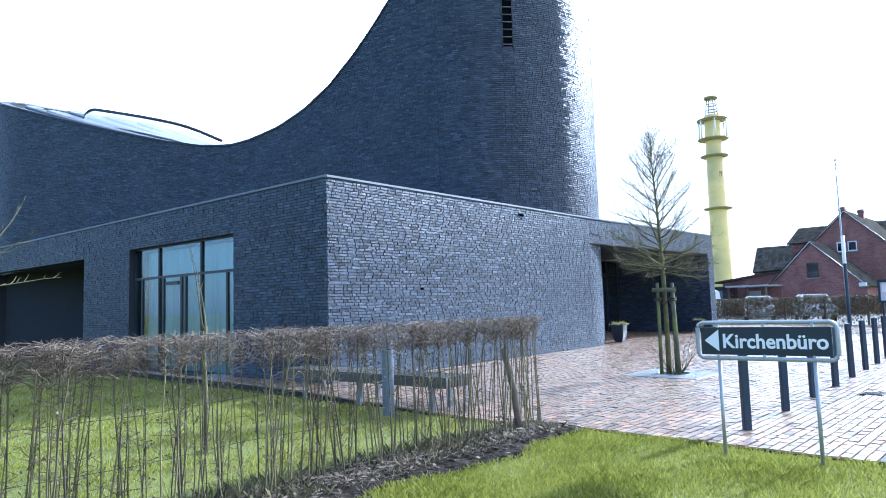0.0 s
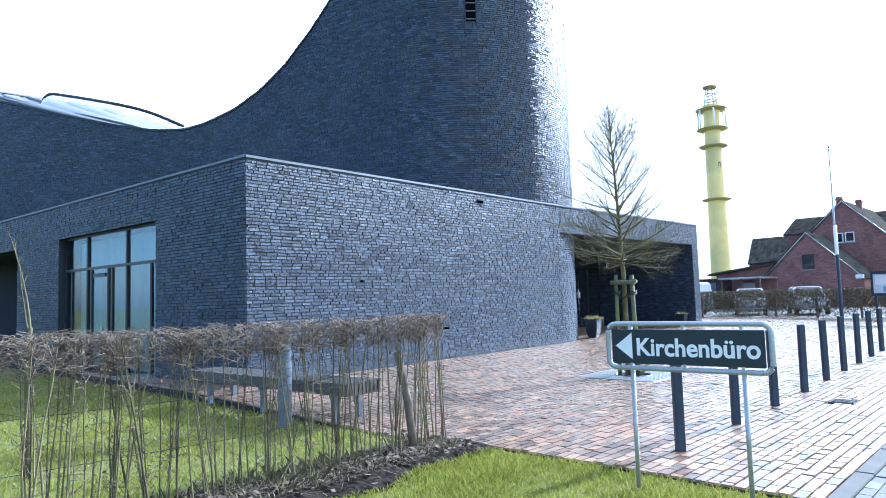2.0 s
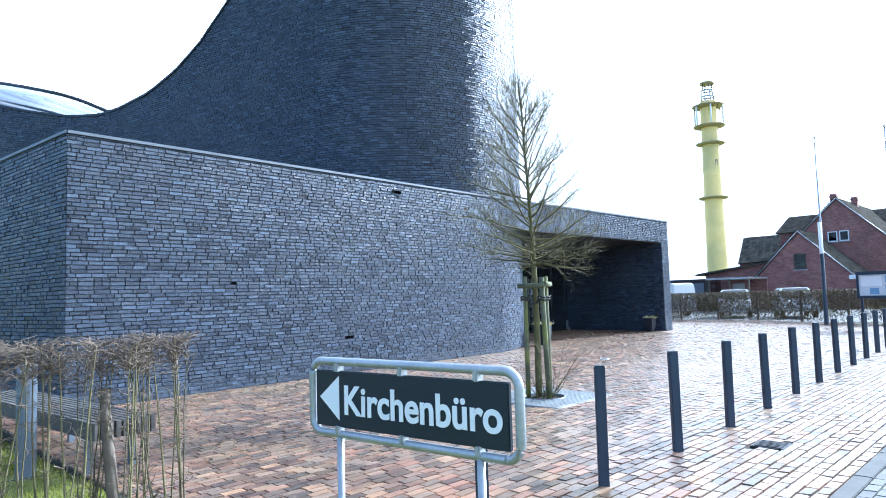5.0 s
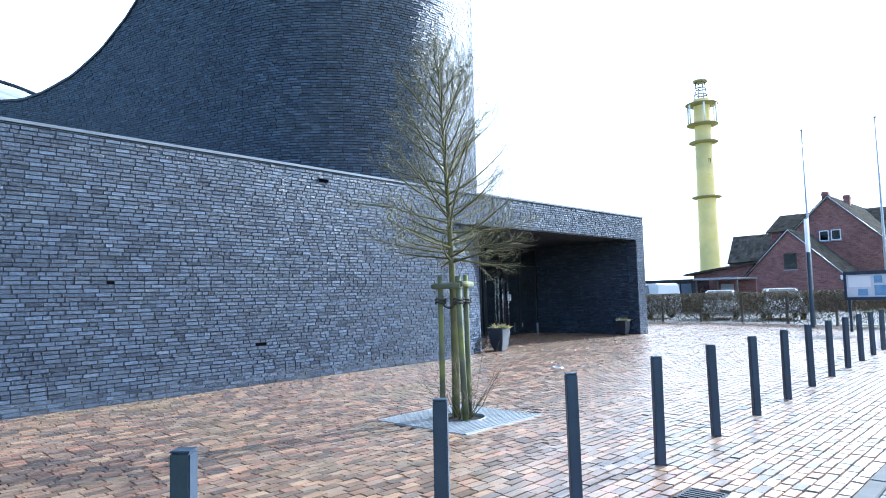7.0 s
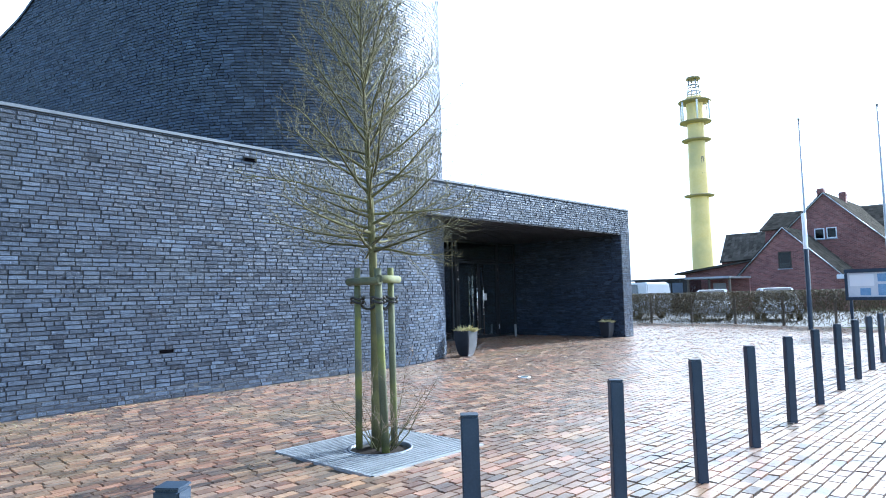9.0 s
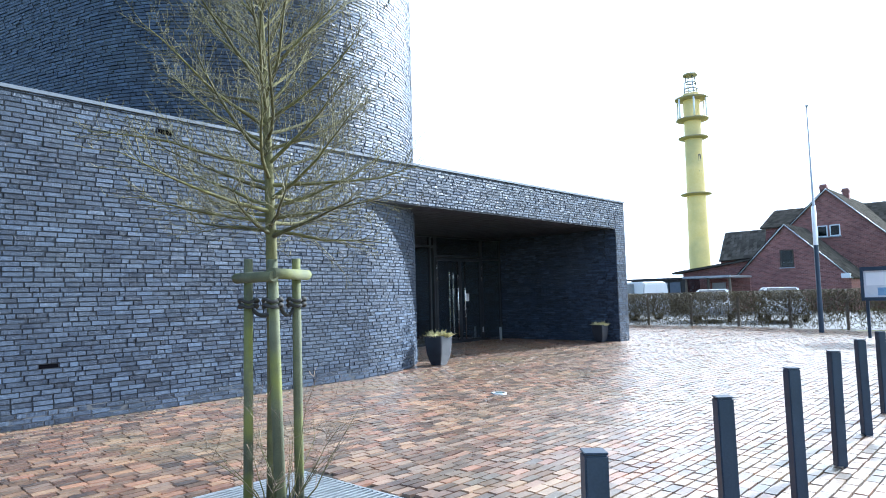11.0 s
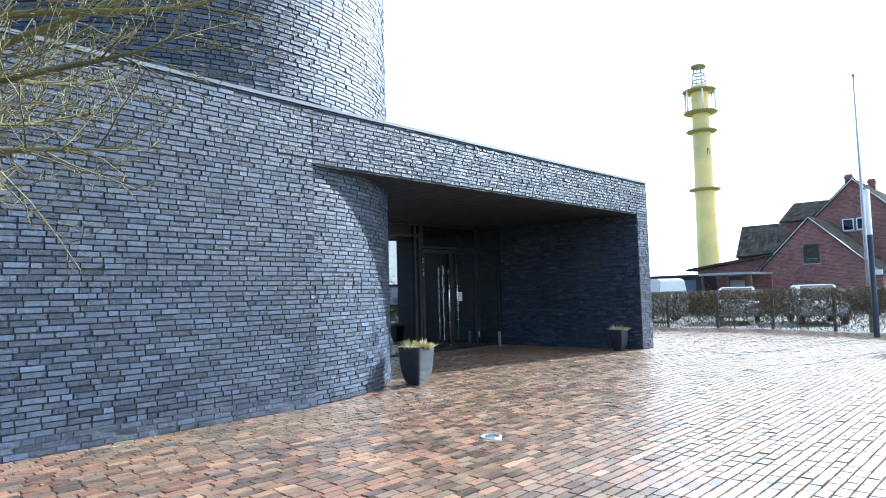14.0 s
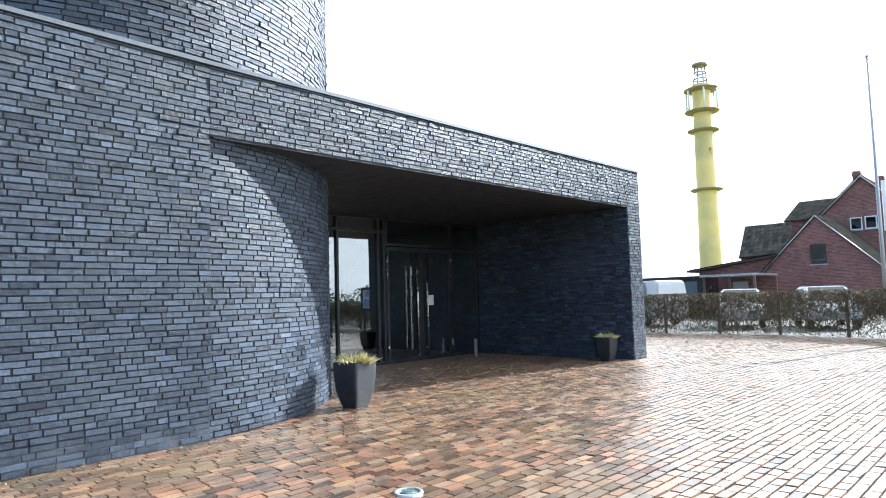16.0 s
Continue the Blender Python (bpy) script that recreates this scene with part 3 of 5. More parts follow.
strips("coping_church", [(v.tolist(), f)], DARKMETAL, label="dark metal capping along the sweeping wall top", category="coping")

# louvred sound slot in the tower
sp = church.at(slot_s)
slot = thing("louvre_slot", "narrow dark louvred opening in the tower", "louvre", at=Matrix.Translation((*sp, 0)) @ pose(0, 0, 0, 0, 0, math.degrees(church.heading(slot_s))))
# solid plate painted near-black for the shade behind the slats
part("backing", one_box(-SLOT_W / 2, SLOT_W / 2, -0.003, 0.02, SLOT_Z0, SLOT_Z1), GAP_SHADE, slot)
part("frame", box(box(bmesh.new(), -SLOT_W / 2, -SLOT_W / 2 + 0.02, -0.03, 0.01, SLOT_Z0, SLOT_Z1), SLOT_W / 2 - 0.02, SLOT_W / 2, -0.03, 0.01, SLOT_Z0, SLOT_Z1), DARKMETAL, slot)
z = SLOT_Z0 + 0.06
while z < SLOT_Z1 - 0.05:
    part("slat", one_box(-SLOT_W / 2 + 0.025, SLOT_W / 2 - 0.025, -0.03, 0.0, -0.008, 0.008, Matrix.Translation((0, 0, z)) @ pose(0, 0, 0, -30)), ZINC, slot)
    z += 0.24

# roof of the nave behind the sweeping wall
ss = np.linspace(0.2, s_arc + 0.4, 60)
vv, ff = [], []
NB = 10
for a, s in enumerate(ss):
    p, h = church.at(s), church.heading(s)
    inn = np.array([-0.42, 0.91])
    for b in range(NB + 1):
        d = 0.25 + b * 1.1
        q = p + inn * d
        u = float(np.clip((s - 6.0) / (s_arc - 8.0), 0, 1))
        vv.append((q[0], q[1], church_top(min(s, s_arc - 0.8)) - 0.20 + (0.20 - 0.12 * u) * d - 0.006 * d * d + 0.10 * (b % 2)))
for a in range(len(ss) - 1):
    for b in range(NB):
        i = a * (NB + 1) + b
        ff.append((i, i + NB + 1, i + NB + 2, i + 1))
nave = strips("roof_nave", [(vv, ff)], ROOFING, label="pale standing-seam metal roof behind the sweeping wall", category="roof")
bm = bmesh.new()
for b in range(1, NB, 1):
    pts = [Vector(vv[a * (NB + 1) + b]) + Vector((0, 0, 0.03)) for a in range(0, len(ss), 2)]
    tube(bm, pts, 0.085, 4)
seams = part("roof_seams", bm, ZINC, nave)

# raised skylight on the roof
sky_t = thing("skylight", "long raised skylight with a dark curved frame", "skylight")
rim = [Vector(q) for q in smooth(((-32.4, 11.3, 10.75), (-31.9, 11.5, 11.19), (-30.9, 11.9, 11.0), (-27.93, 13.0, 10.14), (-27.0, 14.0, 9.76), (-26.04, 15.0, 9.15)), 6)]
part("frame", bar(rim, 0.07, 6), DARKMETAL, sky_t)
bm = bmesh.new()
prev = None
for q in rim:
    hi, lo = bm.verts.new(q), bm.verts.new(q + Vector((0.9, -0.7, -0.95)))
    if prev:
        bm.faces.new((prev[1], lo, hi, prev[0]))
    prev = (hi, lo)
part("glazing", bm, GLASS, sky_t, "pale glazed slope")

# nave walls that close the church behind
back = Line([church_pts[-1], (-22 * K, 30 * K), (-38 * K, 22 * K), (-37 * K, 12.0 * K), (-31.2 * K, 10.5 * K)])
strips("wall_nave", [strip(back, 0, back.length, -0.2, 8.0 * K, 0.4, 2)], MORTAR, label="plain dark brick rear wall of the nave")

# ---- glazing ----
def glazed(name, m, w, h, cols, rows_, label, cat="window", bar_w=0.06, depth=0.09, glass=GLASS):
    """A framed glazed screen: bars at the given splits, panes between; x along, z up, y to the inside."""
    t = tagged(new(name), label, cat, "", "structure")
    t.matrix_world = m
    bm = bmesh.new()
    for x in [0] + cols + [w]:
        xx = min(max(x, bar_w / 2), w - bar_w / 2)
        box(bm, xx - bar_w / 2, xx + bar_w / 2, 0, depth, 0, h)
    for z in [0] + rows_ + [h]:
        zz = min(max(z, bar_w / 2), h - bar_w / 2)
        xs = [0] + cols + [w]
        for x0, x1 in zip(xs, xs[1:]):
            a = bar_w if x0 == 0 else x0 + bar_w / 2
            b = w - bar_w if x1 == w else x1 - bar_w / 2
            box(bm, a, b, 0.004, depth - 0.004, zz - bar_w / 2, zz + bar_w / 2)
    part("window_frame", bm, DARKMETAL, t)
    xs, zs = [0] + cols + [w], [0] + rows_ + [h]
    for x0, x1 in zip(xs, xs[1:]):
        for z0, z1 in zip(zs, zs[1:]):
            p = part("pane", one_box(x0 + bar_w / 2, x1 - bar_w / 2, depth / 2 - 0.006, depth / 2 + 0.006, z0 + bar_w / 2, z1 - bar_w / 2), glass, t)
            p.visible_shadow = False
    return t


# garden window: three lights above a transom, a door below
ww = w1 - w0
wm = Matrix.Translation((*left.at(w0), 0.0)) @ pose(0, 0.0, 0, 0, 0, math.degrees(hl)) @ Matrix.Translation((0, 0.13, 0.04))
window_1 = glazed("window_1", wm, ww, WHEAD - 0.045, [ww * 0.27, ww * 0.68], [2.2 * K], "tall anthracite window with a glazed garden door reflecting the sky", glass=GARDEN_GLASS)
bm = bmesh.new()
for x in (0.085, 0.31, 0.49, 0.53, 0.90):
    box(bm, ww * x - 0.035, ww * x + 0.035, 0.012, 0.07, 0.065, 2.2 * K - 0.035)
part("mullion", bm, DARKMETAL, window_1)
gd = part("door", box(box(bmesh.new(), ww * 0.335, ww * 0.465, 0.0, 0.05, 2.0 * K, 2.08 * K), ww * 0.335, ww * 0.465, 0.0, 0.05, 0.07, 0.2), DARKMETAL, window_1)
part("handle", one_box(ww * 0.455, ww * 0.47, -0.07, -0.03, 0.95, 1.12), STEEL, gd)
bm = bmesh.new()
n = 90
prev = None
for i in range(n + 1):
    x = ww * i / n
    y = 0.42 + 0.03 * math.sin(i * 1.3) + 0.015 * math.sin(i * 3.1)
    a, b = bm.verts.new((x, y, 0.05)), bm.verts.new((x, y, WHEAD - 0.15))
    if prev:
        bm.faces.new((prev[0], a, b, prev[1]))
    prev = (a, b)
cur = part("curtain", bm, CURTAIN)
cur.matrix_world = wm
tagged(cur, "pale translucent curtain hanging behind the window", "curtain")

# entrance screen
ES = -12.9 * K
em = Matrix.Translation((ES, 19.0 * K, 0.112)) @ pose(0, 0, 0, 0, 0, 90)
EH = HEAD - 0.12
door_1_y0, door_1_y1 = 3.62 * K, 5.5 * K
window_2 = glazed("window_2", em @ Matrix.Translation((1.06 * K, 0, 0)), 2.54 * K, EH, [1.37 * K, 2.36 * K], [2.60 * K], "dark framed entrance screen with clear reflecting panes")
window_3 = glazed("window_3", em @ Matrix.Translation((5.52 * K, 0, 0)), 0.9 * K, EH, [], [2.3 * K], "narrow dark framed side pane beside the entrance door")
over = glazed("window_4", em @ Matrix.Translation((3.61 * K, 0, 2.33 * K)), 1.9 * K, EH - 2.33 * K, [], [], "dark framed fanlight over the entrance door")
door_1 = tagged(new("door_1"), "closed double glazed entrance door with long steel handles", "door", "", "structure")
door_1.matrix_world = em @ Matrix.Translation((3.62 * K, 0, 0))
DW, DH = 1.88 * K, 2.31 * K
for i, x0 in enumerate((0.0, DW / 2 + 0.004)):
    x1 = x0 + DW / 2 - 0.004
    bm = bmesh.new()
    for a, b, c, d in ((x0, x0 + 0.09, 0, DH), (x1 - 0.09, x1, 0, DH), (x0 + 0.09, x1 - 0.09, 0, 0.1), (x0 + 0.09, x1 - 0.09, DH - 0.09, DH)):
        box(bm, a, b, 0.0, 0.07, c, d)
    leaf = part("leaf", bm, DARKMETAL, door_1)
    p = part("pane", one_box(x0 + 0.09, x1 - 0.09, 0.03, 0.042, 0.1, DH - 0.09), GLASS, leaf)
    p.visible_shadow = False
    hx = x1 - 0.16 if i == 0 else x0 + 0.16
    bm = bmesh.new()
    tube(bm, [(hx, -0.07, 0.12), (hx, -0.07, DH - 0.12)], 0.022, 10)
    for z in (0.3, DH - 0.3):
        tube(bm, [(hx, -0.07, z), (hx, 0.0, z)], 0.012, 8)
    part("door_handle", bm, STEEL, leaf, "long vertical brushed steel bar")
    for z in (0.25, DH - 0.35, DH - 0.72):
        hg = x0 + 0.012 if i == 0 else x1 - 0.012
        part("hinge", bar([(hg, -0.02, z), (hg, -0.02, z + 0.2)], 0.014, 8), STEEL, leaf)
bm = one_box(DW / 2 - 0.36, DW / 2 - 0.33, -0.06, -0.03, 0.3, 2.2)
part("door_handle", bm, STEEL, door_1, "long vertical brushed steel bar")
notice = part("notice", one_box(DW * 0.5 + 0.24, DW * 0.5 + 0.46, -0.004, -0.001, 1.28, 1.52), PAPER)
notice.matrix_world = door_1.matrix_world @ Matrix.Translation((0, 0.028, 0))
tagged(notice, "white printed notice stuck on the door glass", "notice")
bell = thing("intercom_post", "short steel intercom stele beside the door", "intercom", at=em @ Matrix.Translation((5.75 * K, -0.5, 0)))
part("post", one_box(-0.03, 0.03, -0.03, 0.03, 0, 0.42, None, 0.006), GALV, bell)

# room behind the entrance, its dimness put into the wall colour
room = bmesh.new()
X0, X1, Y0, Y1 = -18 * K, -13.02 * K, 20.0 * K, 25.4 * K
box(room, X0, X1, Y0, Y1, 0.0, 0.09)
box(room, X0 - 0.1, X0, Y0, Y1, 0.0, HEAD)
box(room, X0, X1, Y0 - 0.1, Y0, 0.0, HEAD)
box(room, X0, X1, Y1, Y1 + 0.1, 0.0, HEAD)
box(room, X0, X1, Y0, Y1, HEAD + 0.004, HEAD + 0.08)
tagged(part("foyer_wall", room, INNER), "plastered foyer behind the glass, its dimness painted into the colour", "room", "", "structure")
# room behind the garden window, painted with the same dimness
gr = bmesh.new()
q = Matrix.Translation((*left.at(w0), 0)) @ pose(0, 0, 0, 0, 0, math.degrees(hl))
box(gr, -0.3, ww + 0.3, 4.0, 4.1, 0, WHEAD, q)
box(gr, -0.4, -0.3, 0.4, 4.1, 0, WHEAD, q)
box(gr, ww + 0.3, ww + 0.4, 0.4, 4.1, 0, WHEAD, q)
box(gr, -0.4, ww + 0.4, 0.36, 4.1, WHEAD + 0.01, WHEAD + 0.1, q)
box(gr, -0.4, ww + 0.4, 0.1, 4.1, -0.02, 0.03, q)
tagged(part("office_wall", gr, INNER), "plastered room behind the garden window, its dimness painted into the colour", "room", "", "structure")

# foyer furniture seen dimly through the glass
ft = thing("side_table", "small white table standing behind the glass", "table", at=pose(-14.0 * K, 21.6 * K, 0.09))
part("tabletop", one_box(-0.35, 0.35, -0.6, 0.6, 0.70, 0.74, None, 0.006), WHITE, ft)
for x in (-0.3, 0.3):
    for y in (-0.55, 0.55):
        part("leg", one_box(x - 0.025, x + 0.025, y - 0.025, y + 0.025, 0, 0.70), WHITE, ft)

# ---- ground ----
R = 1500
g = np.concatenate([np.linspace(-R, -60, 6), np.linspace(-50, 60, 45), np.linspace(80, R, 6)])
gv = [(x, y, -0.04) for x in g for y in g]
gf_ = [(i * len(g) + j, (i + 1) * len(g) + j, (i + 1) * len(g) + j + 1, i * len(g) + j + 1) for i in range(len(g) - 1) for j in range(len(g) - 1)]
ground = tagged(sheet("ground", gv, gf_, GROUND), "short green grass reaching to the horizon", "ground", "", "structure")

PX0, PX1, PY0, PY1 = -13.0 * K, -0.86, 7.08 * K, 33.2 * K


def bed(name, x0, x1, y0, y1, dz, label, material=BED):
    xs = sorted({x0, x1, *[x for x in (-10.2, -5.6, -2.5) if x0 < x < x1]})
    v = [(x, y, gz(x, y) + dz) for x in xs for y in (y0, y1)] + [(x, y, -0.2) for x in xs for y in (y0, y1)]
    n = len(xs)
    f = [(2 * i, 2 * i + 2, 2 * i + 3, 2 * i + 1) for i in range(n - 1)]
    o = 2 * n
    for i in range(n - 1):
        f += [(2 * i, 2 * i + o, 2 * i + 2 + o, 2 * i + 2), (2 * i + 1, 2 * i + 3, 2 * i + 3 + o, 2 * i + 1 + o)]
    f += [(0, 1, 1 + o, o), (o - 2, 2 * o - 2, 2 * o - 1, o - 1)]
    return strips(name, [(v, f)], material, label=label, category="paving")


pavement = bed("pavement", PX0, PX1, PY0, PY1, -0.02, "forecourt of wet reddish clinker pavers")
path_side = bed("pavement_path", -22 * K, PX0 - 0.01, 6.85 * K, 9.9 * K, -0.02, "clinker path along the garden facade")
path_corner = bed("pavement_garden", PX0 - 0.01, -4.2 * K, 6.85 * K, PY0 - 0.004, -0.02, "clinker strip at the lawn's edge")
walkway = bed("pavement_walkway", -0.70, 2.2, PY0, 60.0, -0.012, "grey concrete paved footway")
lot = tagged(sheet("road", [(-60, PY1 + 0.9, -0.015), (30, PY1 + 0.9, -0.015), (30, 58, -0.015), (-60, 58, -0.015)], [(0, 1, 2, 3)], ASPHALT), "pale wet asphalt car park behind the hedge", "car park", "", "structure")

# ---- things on the forecourt ----
BX, BY = -2.02 * K, 7.85 * K


def make_bollard(m):
    t = thing("bollard", "square blue-grey steel bollard standing in the paving", "bollard", "bollards along the forecourt", at=m)
    w = 0.043
    part("post", one_box(-w, w, -w, w, -0.05, 0.985, None, 0.006), BOLLARD, t)
    part("cap", one_box(-w - 0.001, w + 0.001, -w - 0.001, w + 0.001, 0.987, 0.995, None, 0.003), BOLLARD, t)
    return t


b0 = make_bollard(pose(BX, BY, 0, 0, 0, 41))
for i in range(1, 17):
    y = BY + 0.09 + i * 1.498
    copy_thing(b0, pose(float(np.interp(y, (8.95, 12.1, 13.5, 24.0, 33.0), (BX, -2.37, -2.405, -2.845, -3.2))), y, 0, rng.normal(0, 0.4), rng.normal(0, 0.4), 41 + rng.normal(0, 2)))

# sign
st = thing("direction_sign", "dark signboard reading Kirchenbüro in a grey tubular frame", "sign", at=pose(-1.437 * K, 6.715 * K, 0, 0, 0, 5.0))
SW, SZ0, SZ1 = 1.10 * K, 0.83 * K, 1.142 * K


def rounded(w, z0, z1, r, n=6):
    pts = []
    for cxx, czz, a0_ in ((w / 2 - r, z0 + r, -90), (w / 2 - r, z1 - r, 0), (-w / 2 + r, z1 - r, 90), (-w / 2 + r, z0 + r, 180)):
        pts += [(cxx + r * math.cos(radians(a0_ + 90 * k / n)), 0, czz + r * math.sin(radians(a0_ + 90 * k / n))) for k in range(n + 1)]
    return pts


loop_ = rounded(SW, SZ0, SZ1, 0.07)
bm = bmesh.new()
tube(bm, loop_ + [loop_[0], loop_[1]], 0.021, 10)
part("frame", bm, GALV, st)
bm = one_box(-SW / 2 + 0.035, SW / 2 - 0.045, -0.012, 0.012, SZ0 + 0.035, SZ1 - 0.045, None, 0.004)
board = part("board", bm, SIGNFACE, st)
bm = bmesh.new()
lx = -SW / 2 + 0.07
zc = (SZ0 + SZ1) / 2 + 0.0
vs = [bm.verts.new(p) for p in ((lx, -0.016, zc), (lx + 0.14, -0.016, zc - 0.108), (lx + 0.14, -0.016, zc + 0.108))]
f = bm.faces.new(vs)
r = bmesh.ops.extrude_face_region(bm, geom=[f])
bmesh.ops.translate(bm, verts=[e for e in r["geom"] if isinstance(e, bmesh.types.BMVert)], vec=(0, 0.003, 0))
part("arrow", bm, WHITE, board, "white arrowhead")
cu = bpy.data.curves.new("lettering", "FONT")
cu.body, cu.size, cu.extrude, cu.offset = "Kirchenbüro", 0.195, 0.0015, 0.0045
tmp = new("lettering_curve", cu)
bpy.context.view_layer.update()
me = bpy.data.meshes.new_from_object(tmp.evaluated_get(bpy.context.evaluated_depsgraph_get()))
bpy.data.objects.remove(tmp)
xs = [q.co.x for q in me.vertices]
wtext = max(xs) - min(xs)
me.materials.append(WHITE)
word = new("lettering", me)
word.parent = board
x_l, x_r = lx + 0.18, SW / 2 - 0.075
word.matrix_local = Matrix.Translation((x_l, -0.016, zc - 0.072)) @ pose(0, 0, 0, 90) @ Matrix.Diagonal(((x_r - x_l) / wtext, 1.0, 1, 1)) @ Matrix.Translation((-min(xs), 0, 0))
for i, x in enumerate((-0.375 * K, 0.375 * K)):
    bm = bar([(x, 0.0, -0.1), (x, 0.0, SZ0 + 0.0)], 0.018, 12)
    part("post", bm, GALV, st)
for x in (-0.375 * K, 0.0, 0.375 * K):
    for z in (SZ0 + 0.02, SZ1 - 0.03):
        part("clip", one_box(x - 0.012, x + 0.012, -0.028, 0.02, z - 0.018, z + 0.022, None, 0.003), GALV, st)

# planter pots
def make_pot(m, group="planter pots"):
    t = thing("planter_pot", "tapered dark fibre pot with dry yellow plants beside the entrance", "planter", group, at=m)
    bm = bmesh.new()
    rings = []
    for w, z in ((0.118, 0), (0.158, 0.1), (0.19, 0.23), (0.207, 0.38), (0.214, 0.51), (0.216, 0.62), (0.196, 0.62), (0.186, 0.53)):
        ring = []
        for k in range(24):
            a = 2 * math.pi * (k + 0.5) / 24
            e = 0.14
            c, s_ = math.cos(a), math.sin(a)
            ring.append(bm.verts.new((w * math.copysign(abs(c) ** e, c), w * math.copysign(abs(s_) ** e, s_), z)))
        rings.append(ring)
    for r0, r1 in zip(rings, rings[1:]):
        for k in range(24):
            bm.faces.new((r0[k], r0[(k + 1) % 24], r1[(k + 1) % 24], r1[k]))
    bm.faces.new(rings[0][::-1])
    part("body", bm, POTMAT, t)
    part("soil", one_box(-0.183, 0.183, -0.183, 0.183, 0.5, 0.54), SOIL, t)
    bm = bmesh.new()
    rr = random.Random(4)
    for i in range(420):
        a, d = rr.uniform(0, 6.283), 0.15 * math.sqrt(rr.random())
        x, y = d * math.cos(a), d * math.sin(a)
        l, lean = rr.uniform(0.09, 0.25), rr.uniform(0.2, 1.1)
        b2 = a + rr.uniform(-1, 1)
        tip = Vector((x + l * lean * math.cos(b2), y + l * lean * math.sin(b2), 0.54 + l * (1.1 - 0.6 * lean)))
        sd = Vector((-math.sin(b2), math.cos(b2), 0)) * 0.006
        base = Vector((x, y, 0.53))
        mid = (base + tip) / 2 + Vector((0, 0, 0.03))
        v_ = [bm.verts.new(q) for q in (base - sd, base + sd, mid + sd, tip, mid - sd)]
        bm.faces.new(v_)
    part("plant", bm, DRY, t, "dry yellow-green tufts")
    return t


p0 = make_pot(pose(-9.47 * K, 19.0 * K, gz(-10.8, 0), 0, 0, 8))
copy_thing(p0, pose(-9.5 * K, 25.05 * K, gz(-10.8, 0), 0, 0, 0) @ Matrix.Scale(0.82, 4))

# floor light
fl = thing("ground_light", "round glass ground light flush in the paving", "light", at=pose(-6.62 * K, 17.14 * K, gz(-7.6, 0)))
part("ring", lathe(bmesh.new(), ((0.085, 0.0), (0.085, 0.008), (0.12, 0.008), (0.125, -0.04)), 28), GALV, fl)
part("lens", lathe(bmesh.new(), ((0.001, 0.004), (0.085, 0.002), (0.085, -0.03)), 28), GREENGLASS, fl, "pale green glass disc")

# gully
gu = thing("drain_grate", "rectangular iron drain grate in the paving", "drain", at=pose(-1.52 * K, 11.25 * K, 0.002))
part("frame", one_box(-0.16, 0.16, -0.16, 0.16, -0.08, 0.004), DARKMETAL, gu)
for i in range(6):
    part("slat", one_box(-0.13, 0.13, -0.135 + i * 0.05, -0.11 + i * 0.05, 0.004, 0.012), DARKMETAL, gu)

# tree grate
GX, GY = -5.55, 14.24
gzt = gz(GX, 0)
tg = thing("tree_grate", "square galvanised slatted grate round the young tree", "tree grate", at=pose(GX, GY, gzt))
GH = 0.785
part("frame", box(box(box(box(bmesh.new(), -GH, GH, -GH, -GH + 0.02, -0.06, 0.012), -GH, GH, GH - 0.02, GH, -0.06, 0.012), -GH, -GH + 0.02, -GH, GH, -0.06, 0.012), GH - 0.02, GH, -GH, GH, -0.06, 0.012), GALV, tg)
NSL = 26
pitch = (2 * GH - 0.07) / (NSL - 1)
# added near-black strips paint the shade between the slats
under = bmesh.new()
for i in range(2 * NSL - 1):
    x = -GH + 0.035 + i * pitch / 2
    hw = math.sqrt(max(0, 0.33 ** 2 - x * x))
    spans = [(-GH + 0.02, GH - 0.02)] if hw < 0.05 else [(-GH + 0.02, -hw), (hw, GH - 0.02)]
    for a, b in spans:
        if i % 2:
            box(under, x - pitch / 4, x + pitch / 4, a, b, -0.03, -0.008)
        else:
            part("slat", one_box(x - 0.0135, x + 0.0135, a, b, -0.03, 0.011), GALV, tg)
part("underlay", under, GAP_SHADE, tg, "added black strips that paint the shade between the slats")
part("ring", lathe(bmesh.new(), ((0.32, -0.05), (0.32, 0.016), (0.345, 0.016), (0.345, -0.05)), 40), ZINC, tg)
part("soil", lathe(bmesh.new(), ((0.001, -0.004), (0.2, -0.012), (0.32, -0.024)), 24), SOIL, tg)

# stakes that hold the tree
ts = thing("tree_stakes", "three mossy round timber stakes with cross bars and black ties", "tree stakes", at=pose(GX, GY, gzt))
STK = ((-0.215, -0.09), (0.10, -0.075), (-0.04, 0.235))
STK_H = 1.84
for i, (x, y) in enumerate(STK):
    rad = 0.038 if i != 1 else 0.043
    bx, by = (x + 0.04, y + 0.035) if i == 1 else (x * 1.05, y * 1.05)
    part("stake", bar([(bx, by, -0.1), ((x + bx) / 2, (y + by) / 2, 0.8), (x, y, STK_H + (0.07 if i != 1 else 0.05))], [rad, rad * 0.96, rad * 0.9], 14), STAKE, ts)
pt = [Vector((x, y, 0)) for x, y in STK]
for a, b, z in ((0, 1, STK_H - 0.08), (1, 2, STK_H - 0.06)):
    d = (pt[b] - pt[a]).normalized() * 0.09
    o = Vector((d.y, -d.x, 0)).normalized() * 0.05
    part("cross_bar", bar([pt[a] - d + o + Vector((0, 0, z)), pt[b] + d + o + Vector((0, 0, z))], 0.041, 12), STAKE, ts)
